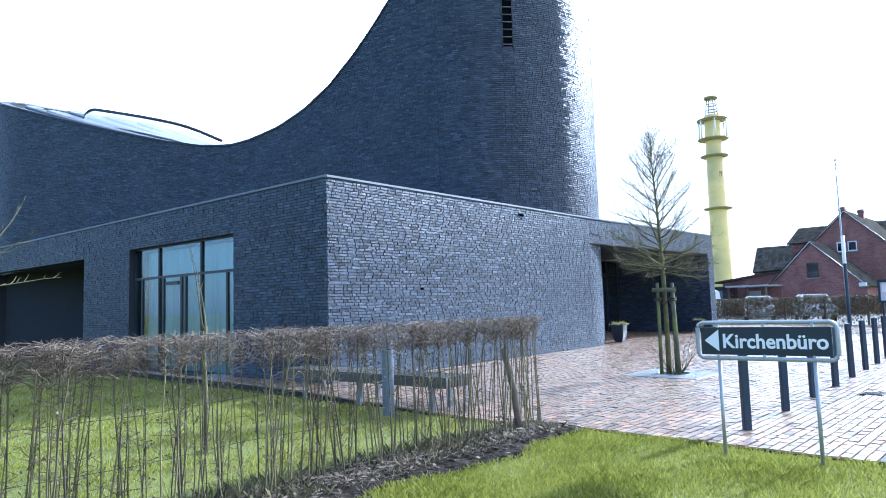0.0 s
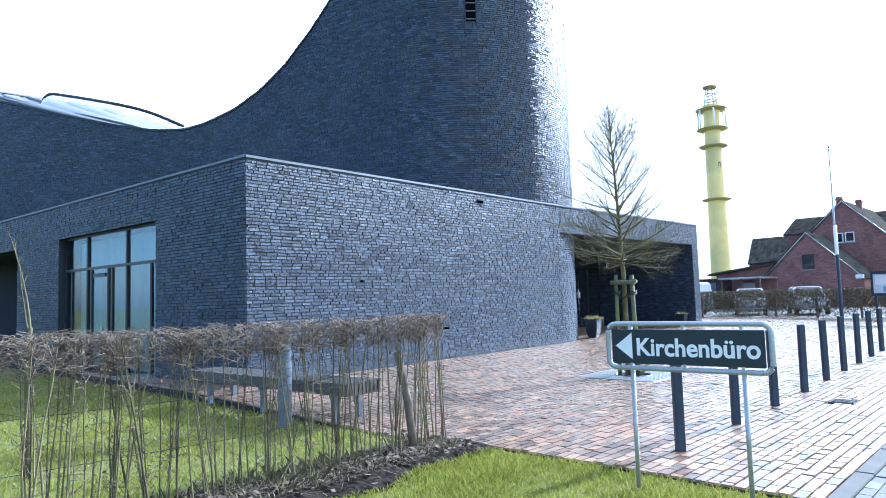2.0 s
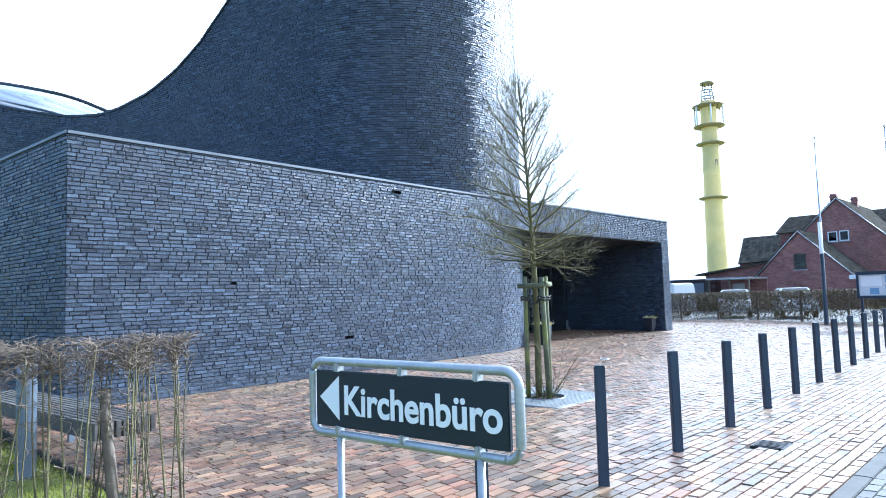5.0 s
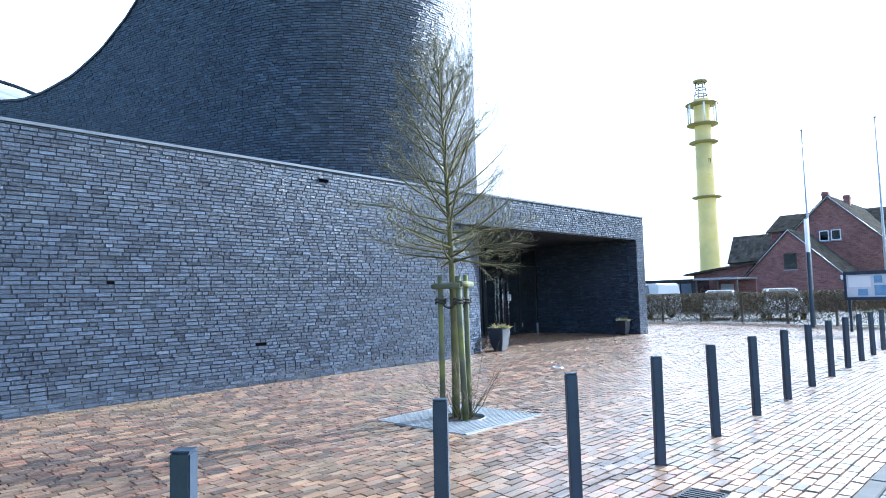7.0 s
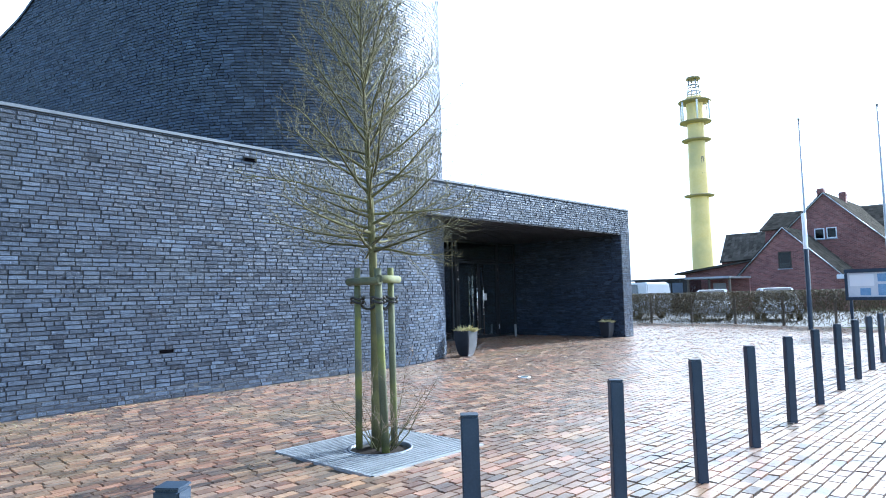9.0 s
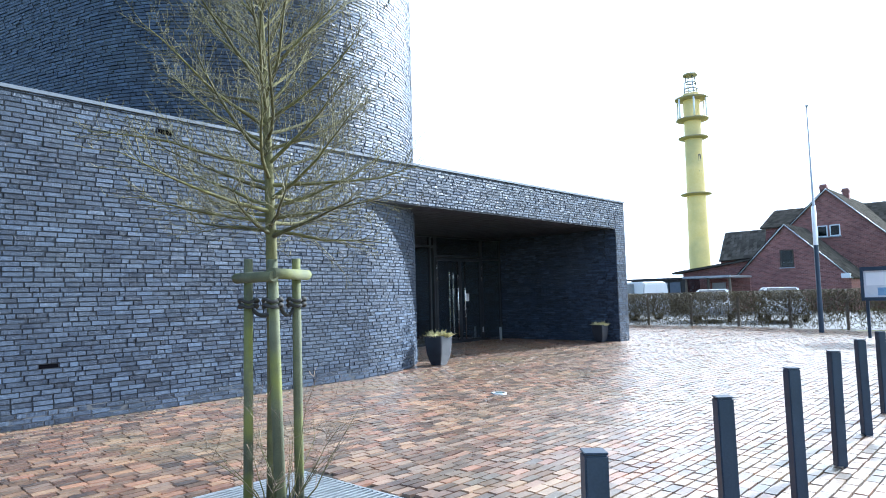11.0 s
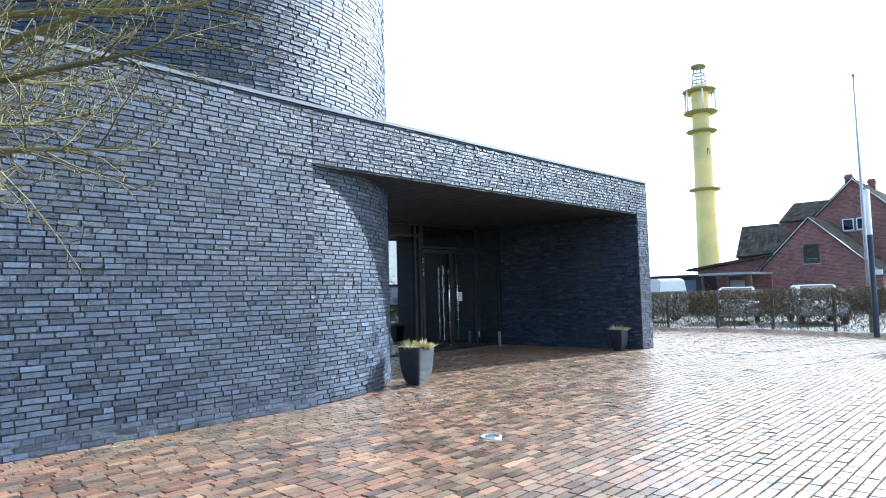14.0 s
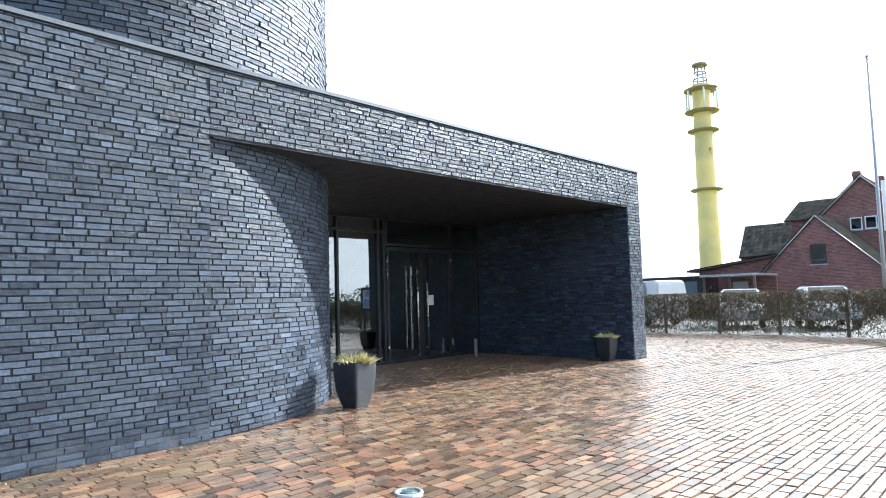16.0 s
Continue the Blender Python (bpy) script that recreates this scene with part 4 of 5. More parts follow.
for a in range(3):
    bm = bmesh.new()
    for k in range(2):
        z = STK_H - 0.30 + 0.04 * k
        ring = [pt[a] + Vector((0.07 * math.cos(t), 0.07 * math.sin(t), z + 0.012 * math.sin(3 * t))) for t in np.linspace(0, 6.283, 14)]
        tube(bm, ring, 0.014, 6)
    sag = [pt[a].lerp(Vector((-0.06, 0.08, 0)), t) + Vector((0, 0, STK_H - 0.29 - 0.09 * math.sin(math.pi * t))) for t in np.linspace(0, 1, 8)]
    tube(bm, sag, 0.016, 6)
    part("tie", bm, ROPE, ts)


def grow(bm, rr, p, d, length, rad, depth, twigs):
    """One limb and its side twigs; twigs collects the fine ones."""
    n = 4 if depth < 2 else 3
    pts, q, dd = [p.copy()], p.copy(), d.copy()
    for i in range(n):
        dd = (dd + Vector((rr.gauss(0, 0.2), rr.gauss(0, 0.2), 0.035 + rr.gauss(0, 0.13)))).normalized()
        q = q + dd * (length / n)
        pts.append(q.copy())
    rads = [max(0.0016, rad * (1 - 0.8 * i / n)) for i in range(n + 1)]
    tube(bm if depth < 2 else twigs, pts, rads, 6 if depth < 1 else (4 if depth < 2 else 3), cap=False)
    if depth >= 3:
        return
    k = {0: 12, 1: 5, 2: 2}[depth]
    for j in range(k):
        t = rr.uniform(0.22, 1.0)
        i = min(int(t * n), n - 1)
        base = pts[i].lerp(pts[i + 1], t * n - i)
        side = Vector((rr.gauss(0, 1), rr.gauss(0, 1), rr.gauss(0.25, 0.6))).normalized()
        nd = (dd * 0.9 + side * 0.75).normalized()
        grow(bm, rr, base, nd, length * rr.uniform(0.3, 0.58) * (1.15 - 0.4 * t), rad * 0.42, depth + 1, twigs)


def limb(bm, rr, p, d, length, rad, lift, wiggle, n=6, sides=6):
    """A tapered limb whose tip bends upward; gives its points and headings."""
    pts, dirs, q, dd = [p.copy()], [d.copy()], p.copy(), d.copy()
    for i in range(n):
        dd = (dd + Vector((rr.gauss(0, wiggle), rr.gauss(0, wiggle), lift + rr.gauss(0, wiggle)))).normalized()
        q = q + dd * (length / n)
        pts.append(q.copy())
        dirs.append(dd.copy())
    tube(bm, pts, [max(0.0014, rad * (1 - 0.85 * i / n)) for i in range(n + 1)], sides, cap=False)
    return pts, dirs


def shoots_on(bm, rr, pts, dirs, count, length, rad, level, t0=0.15):
    """Short ascending side shoots along a limb, with spurs on them."""
    n = len(pts) - 1
    for j in range(count):
        t = t0 + (1 - t0) * (j + rr.random()) / count
        i = min(int(t * n), n - 1)
        base = pts[i].lerp(pts[i + 1], t * n - i)
        side = dirs[i].cross(Vector((rr.gauss(0, 1), rr.gauss(0, 1), rr.gauss(0, 1)))).normalized()
        d = (dirs[i] * 0.75 + side * 0.7 + Vector((0, 0, 0.22))).normalized()
        l = length * rr.uniform(0.4, 1.15) * (1.1 - 0.5 * t)
        a, b = limb(bm, rr, base, d, l, rad, 0.07, 0.13, 4, 3)
        if level > 0:
            shoots_on(bm, rr, a, b, 4 if level > 1 else 3, l * 0.42, rad * 0.62, level - 1, 0.25)


def make_young_tree(m, label, seed=5):
    """A leader with whorls of limbs: low ones flat, higher ones steeper."""
    t = thing("tree", label, "tree", at=m)
    rr = random.Random(seed)
    trunk, crown, twigs = bmesh.new(), bmesh.new(), bmesh.new()
    H = 5.55
    pts = [Vector((0.035 * math.sin(4 * f_) - 0.10 * f_, 0.05 * math.sin(3 * f_ + 1), H * f_)) for f_ in np.linspace(0, 1, 19)]
    rad = [float(np.interp(H * f_, (0, 2, 3.2, 4.4, 5.0, 5.55), (0.055, 0.044, 0.03, 0.014, 0.007, 0.003))) for f_ in np.linspace(0, 1, 19)]
    tube(trunk, pts, rad, 12)
    part("trunk", trunk, BARK, t)
    LIMBS = 64
    for j in range(LIMBS):
        f_ = ((j + rr.random()) / LIMBS) ** 1.4
        z = 2.1 + 2.75 * f_
        i = min(int(z / H * 18), 17)
        base = pts[i].lerp(pts[i + 1], z / H * 18 - i)
        a = j * 2.4 + rr.uniform(-0.35, 0.35)
        rise = float(np.interp(f_, (0, 0.1, 0.3, 0.65, 1), (-0.08, 0.08, 0.42, 0.85, 1.7))) + rr.uniform(-0.15, 0.2)
        ln = float(np.interp(f_, (0, 0.1, 0.3, 0.55, 0.8, 1), (1.0, 1.2, 1.42, 1.25, 0.85, 0.45))) * rr.uniform(0.7, 1.12)
        d = Vector((math.cos(a), math.sin(a), rise)).normalized()
        a_, b_ = limb(crown, rr, base, d, ln, 0.017 * (1.15 - 0.5 * f_), 0.045, 0.075, 7, 6)
        shoots_on(twigs, rr, a_, b_, int(10 + 13 * ln), 0.5, 0.0036, 2)
    shoots_on(twigs, rr, pts[7:], [Vector((0, 0, 1))] * len(pts[7:]), 40, 0.3, 0.004, 1)
    part("crown", crown, BARK, t, "mossy limbs")
    tagged(part("brushwood", twigs, MOSSTWIG, t, "fine bare twigs"), kind="stuff")
    return t


tree_1 = make_young_tree(pose(GX - 0.14, GY + 0.03, gzt - 0.02), "young bare tree with mossy limbs in a square grate")
# low shoots round the tree's foot
bm = bmesh.new()
rr = random.Random(12)
tw = bmesh.new()
for i in range(16):
    a = rr.uniform(0, 6.283)
    grow(bm, rr, Vector((0.12 * math.cos(a), 0.12 * math.sin(a) + 0.05, 0)), Vector((math.cos(a) * 0.8, math.sin(a) * 0.8 + 0.3, 1)).normalized(), rr.uniform(0.35, 0.9), 0.007, 1, tw)
sh = thing("shoots", "thin bare shoots growing from the tree's foot", "shoots", at=pose(GX, GY, gzt - 0.01))
part("stems", bm, BARK, sh)
tagged(part("brushwood", tw, TWIG, sh), kind="stuff")

# ---- hedge of bare stems ----
HX = -4.05 * K
hedge = tagged(new("hedge"), "thin bare hedge of upright brown stems with a clipped top", "hedge", "", "stuff")
stems, tops, leaves = bmesh.new(), bmesh.new(), bmesh.new()
rr = random.Random(21)
y = 6.95 * K
while y > -1.5:
    x = HX + rr.gauss(0, 0.07)
    hgt = rr.uniform(1.34, 1.39)
    lean = Vector((rr.gauss(0, 0.04), rr.gauss(0, 0.05), 1.0))
    nst = rr.choice((1, 2, 2, 3))
    for k in range(nst):
        p = Vector((x + rr.gauss(0, 0.05), y + rr.gauss(0, 0.05), -0.03))
        d = (lean + Vector((rr.gauss(0, 0.04), rr.gauss(0, 0.04), 0)))
        pts, q = [p.copy()], p.copy()
        for i in range(5):
            q = q + d * (hgt / 5) + Vector((rr.gauss(0, 0.010), rr.gauss(0, 0.010), 0))
            q.z = min(q.z, hgt)
            pts.append(q.copy())
        r0 = rr.uniform(0.005, 0.0105)
        tube(stems, pts, [r0 * (1 - 0.12 * i) for i in range(6)], 5, cap=False)
        for j in range(rr.randint(20, 26)):
            low = j < 10
            t = rr.uniform(0.12, 0.8) if low else rr.uniform(0.8, 1.0)
            i = min(int(t * 5), 4)
            b = pts[i].lerp(pts[i + 1], t * 5 - i)
            dd = Vector((rr.gauss(0, 0.7), rr.gauss(0, 0.85), rr.uniform(0.4, 1.15))).normalized()
            ln = rr.uniform(0.05, 0.13) if low else rr.uniform(0.08, 0.27)
            e = b + dd * ln
            e.z = min(e.z, hgt + rr.uniform(-0.01, 0.03))
            tube(tops, [b, b.lerp(e, 0.5) + Vector((rr.gauss(0, 0.015), rr.gauss(0, 0.015), 0)), e], [0.003, 0.0025, 0.0018], 3, cap=False)
            if low and rr.random() < 0.55:
                sz = rr.uniform(0.008, 0.018)
                u, w_ = Vector((rr.gauss(0, 1), rr.gauss(0, 1), rr.gauss(0, 1))).normalized() * sz, Vector((rr.gauss(0, 1), rr.gauss(0, 1), -1)).normalized() * sz
                leaves.faces.new([leaves.verts.new(c) for c in (e - u, e + w_ * 0.7, e + u, e - w_ * 0.7)])
            for _ in range(1 if low else 3):
                b2 = b.lerp(e, rr.uniform(0.3, 1))
                e2 = b2 + Vector((rr.gauss(0, 0.05), rr.gauss(0, 0.07), rr.uniform(-0.01, 0.05)))
                e2.z = min(e2.z, hgt + 0.04)
                tube(tops, [b2, e2], [0.0026, 0.0016], 3, cap=False)
    y -= rr.uniform(0.042, 0.098)
part("stems", stems, MOSSTWIG, hedge)
part("clipped_twigs", tops, HEDGETWIG, hedge)
part("withered_leaves", leaves, HEDGETWIG, hedge)
for z in (0.45, 0.82):
    part("wire", bar([(HX - 0.02, 6.5 * K - i * 0.9, z + 0.02 * math.sin(i * 2.1)) for i in range(10)], 0.0028, 5), DARKMETAL, hedge)

# posts in the hedge
fp = thing("fence_post", "leaning weathered wooden post in the hedge", "post", at=pose(-3.92 * K, 6.52 * K, 0, 0, 0, 0))
part("post", bar([(0, 0, -0.1), (-0.06, -0.03, 0.5), (-0.2, -0.03, 1.0)], [0.045, 0.042, 0.04], 10), POSTWOOD, fp)
lp = thing("path_light", "short grey cylindrical path light on the lawn", "path light", at=pose(-6.08 * K, 6.55 * K, 0))
part("post", lathe(bmesh.new(), ((0.09, -0.05), (0.09, 0.93)), 24), LAMPGREY, lp)
part("head", lathe(bmesh.new(), ((0.092, 0.945), (0.092, 1.06), (0.001, 1.07)), 24), LAMPGREY, lp, "grey capped lamp head")
part("band", lathe(bmesh.new(), ((0.086, 0.925), (0.086, 0.95)), 24), DARKMETAL, lp)

def make_sapling(m, top, whips, label, seed):
    """A cut-back stem with a few whips."""
    t = thing("sapling", label, "sapling", "saplings behind the hedge", at=m)
    rr = random.Random(seed)
    part("stem", bar([(0, 0, -0.05), (0.01, 0.01, 0.5), (-0.02, 0.0, top * 0.8), (0.0, 0.02, top)], [0.042, 0.034, 0.026, 0.018], 10), BARK, t)
    for dx, dy, z0, z1 in whips:
        bm = bmesh.new()
        p, e = Vector((0, 0.02, z0)), Vector((dx, dy, z1))
        a_, b_ = limb(bm, rr, p, (e - p).normalized(), (e - p).length, 0.011, 0.0, 0.07, 6, 6)
        shoots_on(bm, rr, a_, b_, 7, 0.16, 0.005, 0, 0.3)
        part("whip", bm, MOSSTWIG, t)
    return t


make_sapling(pose(-5.95 * K, 3.95 * K, -0.02), 1.42, ((-0.16, -0.2, 1.3, 2.3), (0.02, 0.05, 1.35, 2.38)), "slender cut-back sapling with two upright whips", 9)
make_sapling(pose(-6.8, 2.12, -0.02), 2.0, ((0.0, 0.85, 1.85, 2.0), (-0.05, 0.62, 1.9, 2.8), (0.0, 0.7, 1.95, 2.4), (0.05, -0.3, 1.8, 2.6), (-0.2, 0.05, 1.9, 2.9)), "bare young tree with thin spreading whips on the lawn", 4)

# slatted bench
be = thing("bench", "long backless slatted wooden bench on steel legs", "bench", at=pose(-7.0 * K, 7.0 * K, gz(-8, 0), 0, 0, 3.5))
BLN = 1.68 * K
for i in range(9):
    y0 = -0.30 + i * 0.067
    part("slat", one_box(-BLN, BLN, y0, y0 + 0.05, 0.31, 0.47, None, 0.005), BENCHWOOD, be)
for x in (-BLN + 0.5, 0.0, BLN - 0.35):
    bm = bmesh.new()
    box(bm, x - 0.03, x + 0.03, -0.24, -0.18, -0.05, 0.305)
    box(bm, x - 0.03, x + 0.03, 0.18, 0.24, -0.05, 0.305)
    box(bm, x - 0.03, x + 0.03, -0.27, 0.27, 0.27, 0.306)
    part("leg", bm, LAMPGREY, be)

# overflow spout in the wall
vt = front.at(front.s[1] * 0.645)
sp_ = thing("overflow_slot", "small dark overflow slot high in the brick wall", "vent", at=Matrix.Translation((-9.032 * K + 0.006, 13.62 * K, 3.515 * K)) @ pose(0, 0, 0, 0, 0, 92))
part("frame", box(box(box(bmesh.new(), -0.13, 0.13, -0.05, 0.01, 0.03, 0.042), -0.13, -0.12, -0.03, 0.01, -0.03, 0.03), 0.12, 0.13, -0.03, 0.01, -0.03, 0.03), DARKMETAL, sp_)
# solid block, painted near-black for the shade inside the slot
part("opening", one_box(-0.12, 0.12, -0.024, 0.01, -0.03, 0.03), GAP_SHADE, sp_)

# ---- beyond the forecourt ----
# light column and flagpoles
lc = thing("light_column", "slim blue-grey light column with a white opal head", "street lamp", at=pose(-6.83, 36.1, 0))
part("column", lathe(bmesh.new(), ((0.08, -0.1), (0.08, 1.2), (0.072, 1.25), (0.072, 2.95)), 20), BOLLARD, lc)
part("lamp_head", lathe(bmesh.new(), ((0.073, 2.952), (0.073, 4.26), (0.001, 4.27)), 20), WHITE, lc, "white opal cylinder")
for x, h in ((-6.47, 7.28), (-4.12, 7.28)):
    fpole = thing("flagpole", "tall slender grey flagpole without a flag", "flagpole", "flagpoles by the hedge", at=pose(x * K, 38.5, 0))
    part("pole", bar([(0, 0, -0.1), (0, 0, 3.0), (0, 0, h * K)], [0.062, 0.052, 0.030], 12), GALV, fpole)
    part("cap", lathe(bmesh.new(), ((0.001, h * K + 0.07), (0.05, h * K + 0.05), (0.05, h * K), (0.001, h * K)), 12), GALV, fpole)

# notice board
nb = thing("notice_board", "blue framed glazed notice board with papers on posts", "notice board", at=pose(-4.0 * K, 30.0 * K, 0, 0, 0, -4))
part("case", box(box(box(box(bmesh.new(), -0.72, 0.72, -0.05, 0.05, 1.98, 2.1), -0.72, 0.72, -0.05, 0.05, 1.10, 1.2), -0.72, -0.64, -0.05, 0.05, 1.2, 1.98), 0.64, 0.72, -0.05, 0.05, 1.2, 1.98), BOLLARD, nb)
bk = part("backing", one_box(-0.64, 0.64, 0.0, 0.03, 1.2, 1.98), PAPER, nb)
for x in (-0.6, 0.6):
    part("post", one_box(x - 0.04, x + 0.04, 0.052, 0.12, -0.1, 2.1), BOLLARD, nb)
for x0, x1, z0, z1, mt in ((-0.58, 0.1, 1.55, 1.93, WHITE), (0.2, 0.58, 1.25, 1.6, BLUEPRINT), (0.2, 0.45, 1.68, 1.93, BLUEPRINT), (-0.3, 0.0, 1.25, 1.48, BLUEPRINT)):
    part("paper", one_box(x0, x1, -0.008, -0.003, z0, z1), mt, bk)

# clipped hedge at the car park
far_hedge = tagged(new("hedge"), "clipped brown leafless hedge along the car park", "hedge", "", "stuff")
HY = 33.6 * K
v = []
n = 52000
cxs = rng.uniform(-17.5 * K, 6.0, n)
hz_ = rng.random(n) ** 0.72 * 1.46
cys = HY + rng.uniform(-0.42, 0.42, n)
gap = np.sin(cxs * 2.1) * 0.5 + np.sin(cxs * 5.3 + 1) * 0.5
keep = (hz_ > 0.5) | (rng.random(n) < 0.62 + 0.22 * gap)
cxs, cys, hz_ = cxs[keep], cys[keep], hz_[keep]
n = len(cxs)
d = rng.normal(0, 1, (n, 3)) * np.array([0.6, 0.6, 0.75]) + np.array([0, 0, 0.55])
d /= np.linalg.norm(d, axis=1)[:, None]
ln = rng.uniform(0.08, 0.30, n)[:, None]
sd = np.cross(d, rng.normal(0, 1, (n, 3)))
sd /= np.linalg.norm(sd, axis=1)[:, None]
p = np.stack([cxs, cys, hz_], -1)
e = p + d * ln
e[:, 2] = np.clip(e[:, 2], 0.0, 1.45 + rng.normal(0, 0.012, n))
w = rng.uniform(0.006, 0.012, n)[:, None]
v = np.stack([p - sd * w, p + sd * w, e + sd * w * 0.5, e - sd * w * 0.5], 1)
mass("hedge_twigs", v, ((0, 1, 2, 3),), FARTWIG, far_hedge)
ff_ = thing("fence", "low wire fence with dark posts inside the hedge", "fence", at=pose(0, HY - 0.25, 0))
for i in range(14):
    x = -17 * K + i * 1.85
    part("post", one_box(x - 0.045, x + 0.045, -0.045, 0.045, -0.1, 1.28, None, 0.01), POSTWOOD, ff_)


def make_car(m, paint, label, length=4.2, height=1.48, van=False):
    t = thing("car", label, "car", at=m)
    W = 0.86
    if van:
        prof = [(-length / 2, 0.35), (-length / 2, 1.0), (-length / 2 + 0.05, height - 0.1), (-length / 2 + 0.3, height), (length * 0.18, height), (length * 0.34, 1.15), (length * 0.48, 0.95), (length / 2, 0.7), (length / 2, 0.35)]
    else:
        prof = [(-length / 2, 0.35), (-length / 2, 0.85), (-length * 0.44, 1.0), (-length * 0.34, height - 0.08), (-length * 0.22, height), (length * 0.08, height - 0.02), (length * 0.24, 1.0), (length * 0.44, 0.85), (length / 2, 0.65), (length / 2, 0.35)]
    bm = bmesh.new()
    rows_ = []
    for k, (yy, sc) in enumerate(((-W, 0), (-W, 1), (W, 1), (W, 0))):
        pass
    L_, R_ = [], []
    for x, z in prof:
        tuck = 0.16 * max(0, (z - 0.9) / (height - 0.9))
        L_.append(bm.verts.new((x, -W + tuck, z)))
        R_.append(bm.verts.new((x, W - tuck, z)))
    for i in range(len(prof) - 1):
        bm.faces.new((L_[i], L_[i + 1], R_[i + 1], R_[i]))
    bm.faces.new(L_)
    bm.faces.new(R_[::-1])
    bm.faces.new((L_[0], R_[0], R_[-1], L_[-1]))
    bmesh.ops.recalc_face_normals(bm, faces=bm.faces)
    bmesh.ops.bevel(bm, geom=list(bm.edges), offset=0.05, segments=2, affect="EDGES")
    body = part("body", bm, paint, t)
    for sgn in (-1, 1):
        bm = bmesh.new()
        yb, yt = sgn * (W - 0.012), sgn * (W - 0.135)
        q = [bm.verts.new(c) for c in ((-length * 0.36, yb, 0.95), (length * 0.2, yb, 0.95), (length * 0.07, yt, height - 0.1), (-length * 0.3, yt, height - 0.1))]
        f_ = bm.faces.new(q)
        r_ = bmesh.ops.extrude_face_region(bm, geom=[f_])
        bmesh.ops.translate(bm, verts=[g_ for g_ in r_["geom"] if isinstance(g_, bmesh.types.BMVert)], vec=(0, sgn * 0.012, 0))
        part("side_window", bm, CARDARK, body)
    bm = bmesh.new()
    q = [bm.verts.new(c) for c in ((length * 0.235, -0.68, 1.03), (length * 0.235, 0.68, 1.03), (length * 0.095, 0.6, height - 0.06), (length * 0.095, -0.6, height - 0.06))]
    f_ = bm.faces.new(q)
    r_ = bmesh.ops.extrude_face_region(bm, geom=[f_])
    bmesh.ops.translate(bm, verts=[g_ for g_ in r_["geom"] if isinstance(g_, bmesh.types.BMVert)], vec=(0.02, 0, 0.02))
    part("windscreen", bm, CARDARK, body)
    for x in (-length * 0.3, length * 0.31):
        for sgn in (-1, 1):
            wm_ = Matrix.Translation((x, sgn * (W - 0.1), 0.31)) @ pose(0, 0, 0, 90)
            bm = lathe(bmesh.new(), ((0.19, -0.1), (0.31, -0.1), (0.315, -0.05), (0.315, 0.05), (0.31, 0.1), (0.19, 0.1)), 20)
            bmesh.ops.transform(bm, matrix=wm_, verts=bm.verts)
            wh = part("wheel", bm, RUBBER, t)
            bm = lathe(bmesh.new(), ((0.001, -0.08), (0.19, -0.09), (0.19, 0.09), (0.001, 0.08)), 16)
            bmesh.ops.transform(bm, matrix=wm_, verts=bm.verts)
            part("rim", bm, GALV, wh)
    return t


make_car(pose(-13.45, 44.4, 0, 0, 0, -72), CARWHITE, "white hatchback parked behind the hedge", 4.0, 1.56)
make_car(pose(-10.35, 44.4, 0, 0, 0, -66), CARWHITE, "white car parked nose-in behind the hedge", 4.1, 1.58)
make_car(pose(-16.2 * K, 40.0 * K, 0, 0, 0, 150), CARWHITE, "white delivery van parked beside the carport", 4.9, 2.05, True)

# brick farmhouse
def roof_slab(p0, p1, p2, p3, thick, material, name, parent):
    """A tiled roof slope between eave p0-p1 and ridge p3-p2, with raised rows of tiles."""
    p0, p1, p2, p3 = (Vector(q) for q in (p0, p1, p2, p3))
    nn = (p1 - p0).cross(p3 - p0).normalized()
    if nn.z < 0:
        nn = -nn
    else:
        p0, p1, p2, p3 = p1, p0, p3, p2
    bm = bmesh.new()
    nr = max(3, int((p3 - p0).length / 0.34))
    nc = max(3, int((p1 - p0).length / 0.28))
    for i in range(nr):
        a, b = i / nr, (i + 1) / nr
        for j in range(nc):
            u0, u1 = j / nc, (j + 1) / nc
            qs = [p0.lerp(p1, u0).lerp(p3.lerp(p2, u0), a), p0.lerp(p1, u1).lerp(p3.lerp(p2, u1), a), p0.lerp(p1, u1).lerp(p3.lerp(p2, u1), b), p0.lerp(p1, u0).lerp(p3.lerp(p2, u0), b)]
            hs = [thick + 0.05, thick + 0.02, thick, thick + 0.03]
            bm.faces.new([bm.verts.new(q + nn * h_) for q, h_ in zip(qs, hs)])
    lo = [bm.verts.new(q) for q in (p0, p1, p2, p3)]
    hi = [bm.verts.new(q + nn * thick) for q in (p0, p1, p2, p3)]
    bm.faces.new(lo)
    bm.faces.new(hi)
    for i in range(4):
        bm.faces.new((lo[i], lo[(i + 1) % 4], hi[(i + 1) % 4], hi[i]))
    return part(name, bm, material, parent)


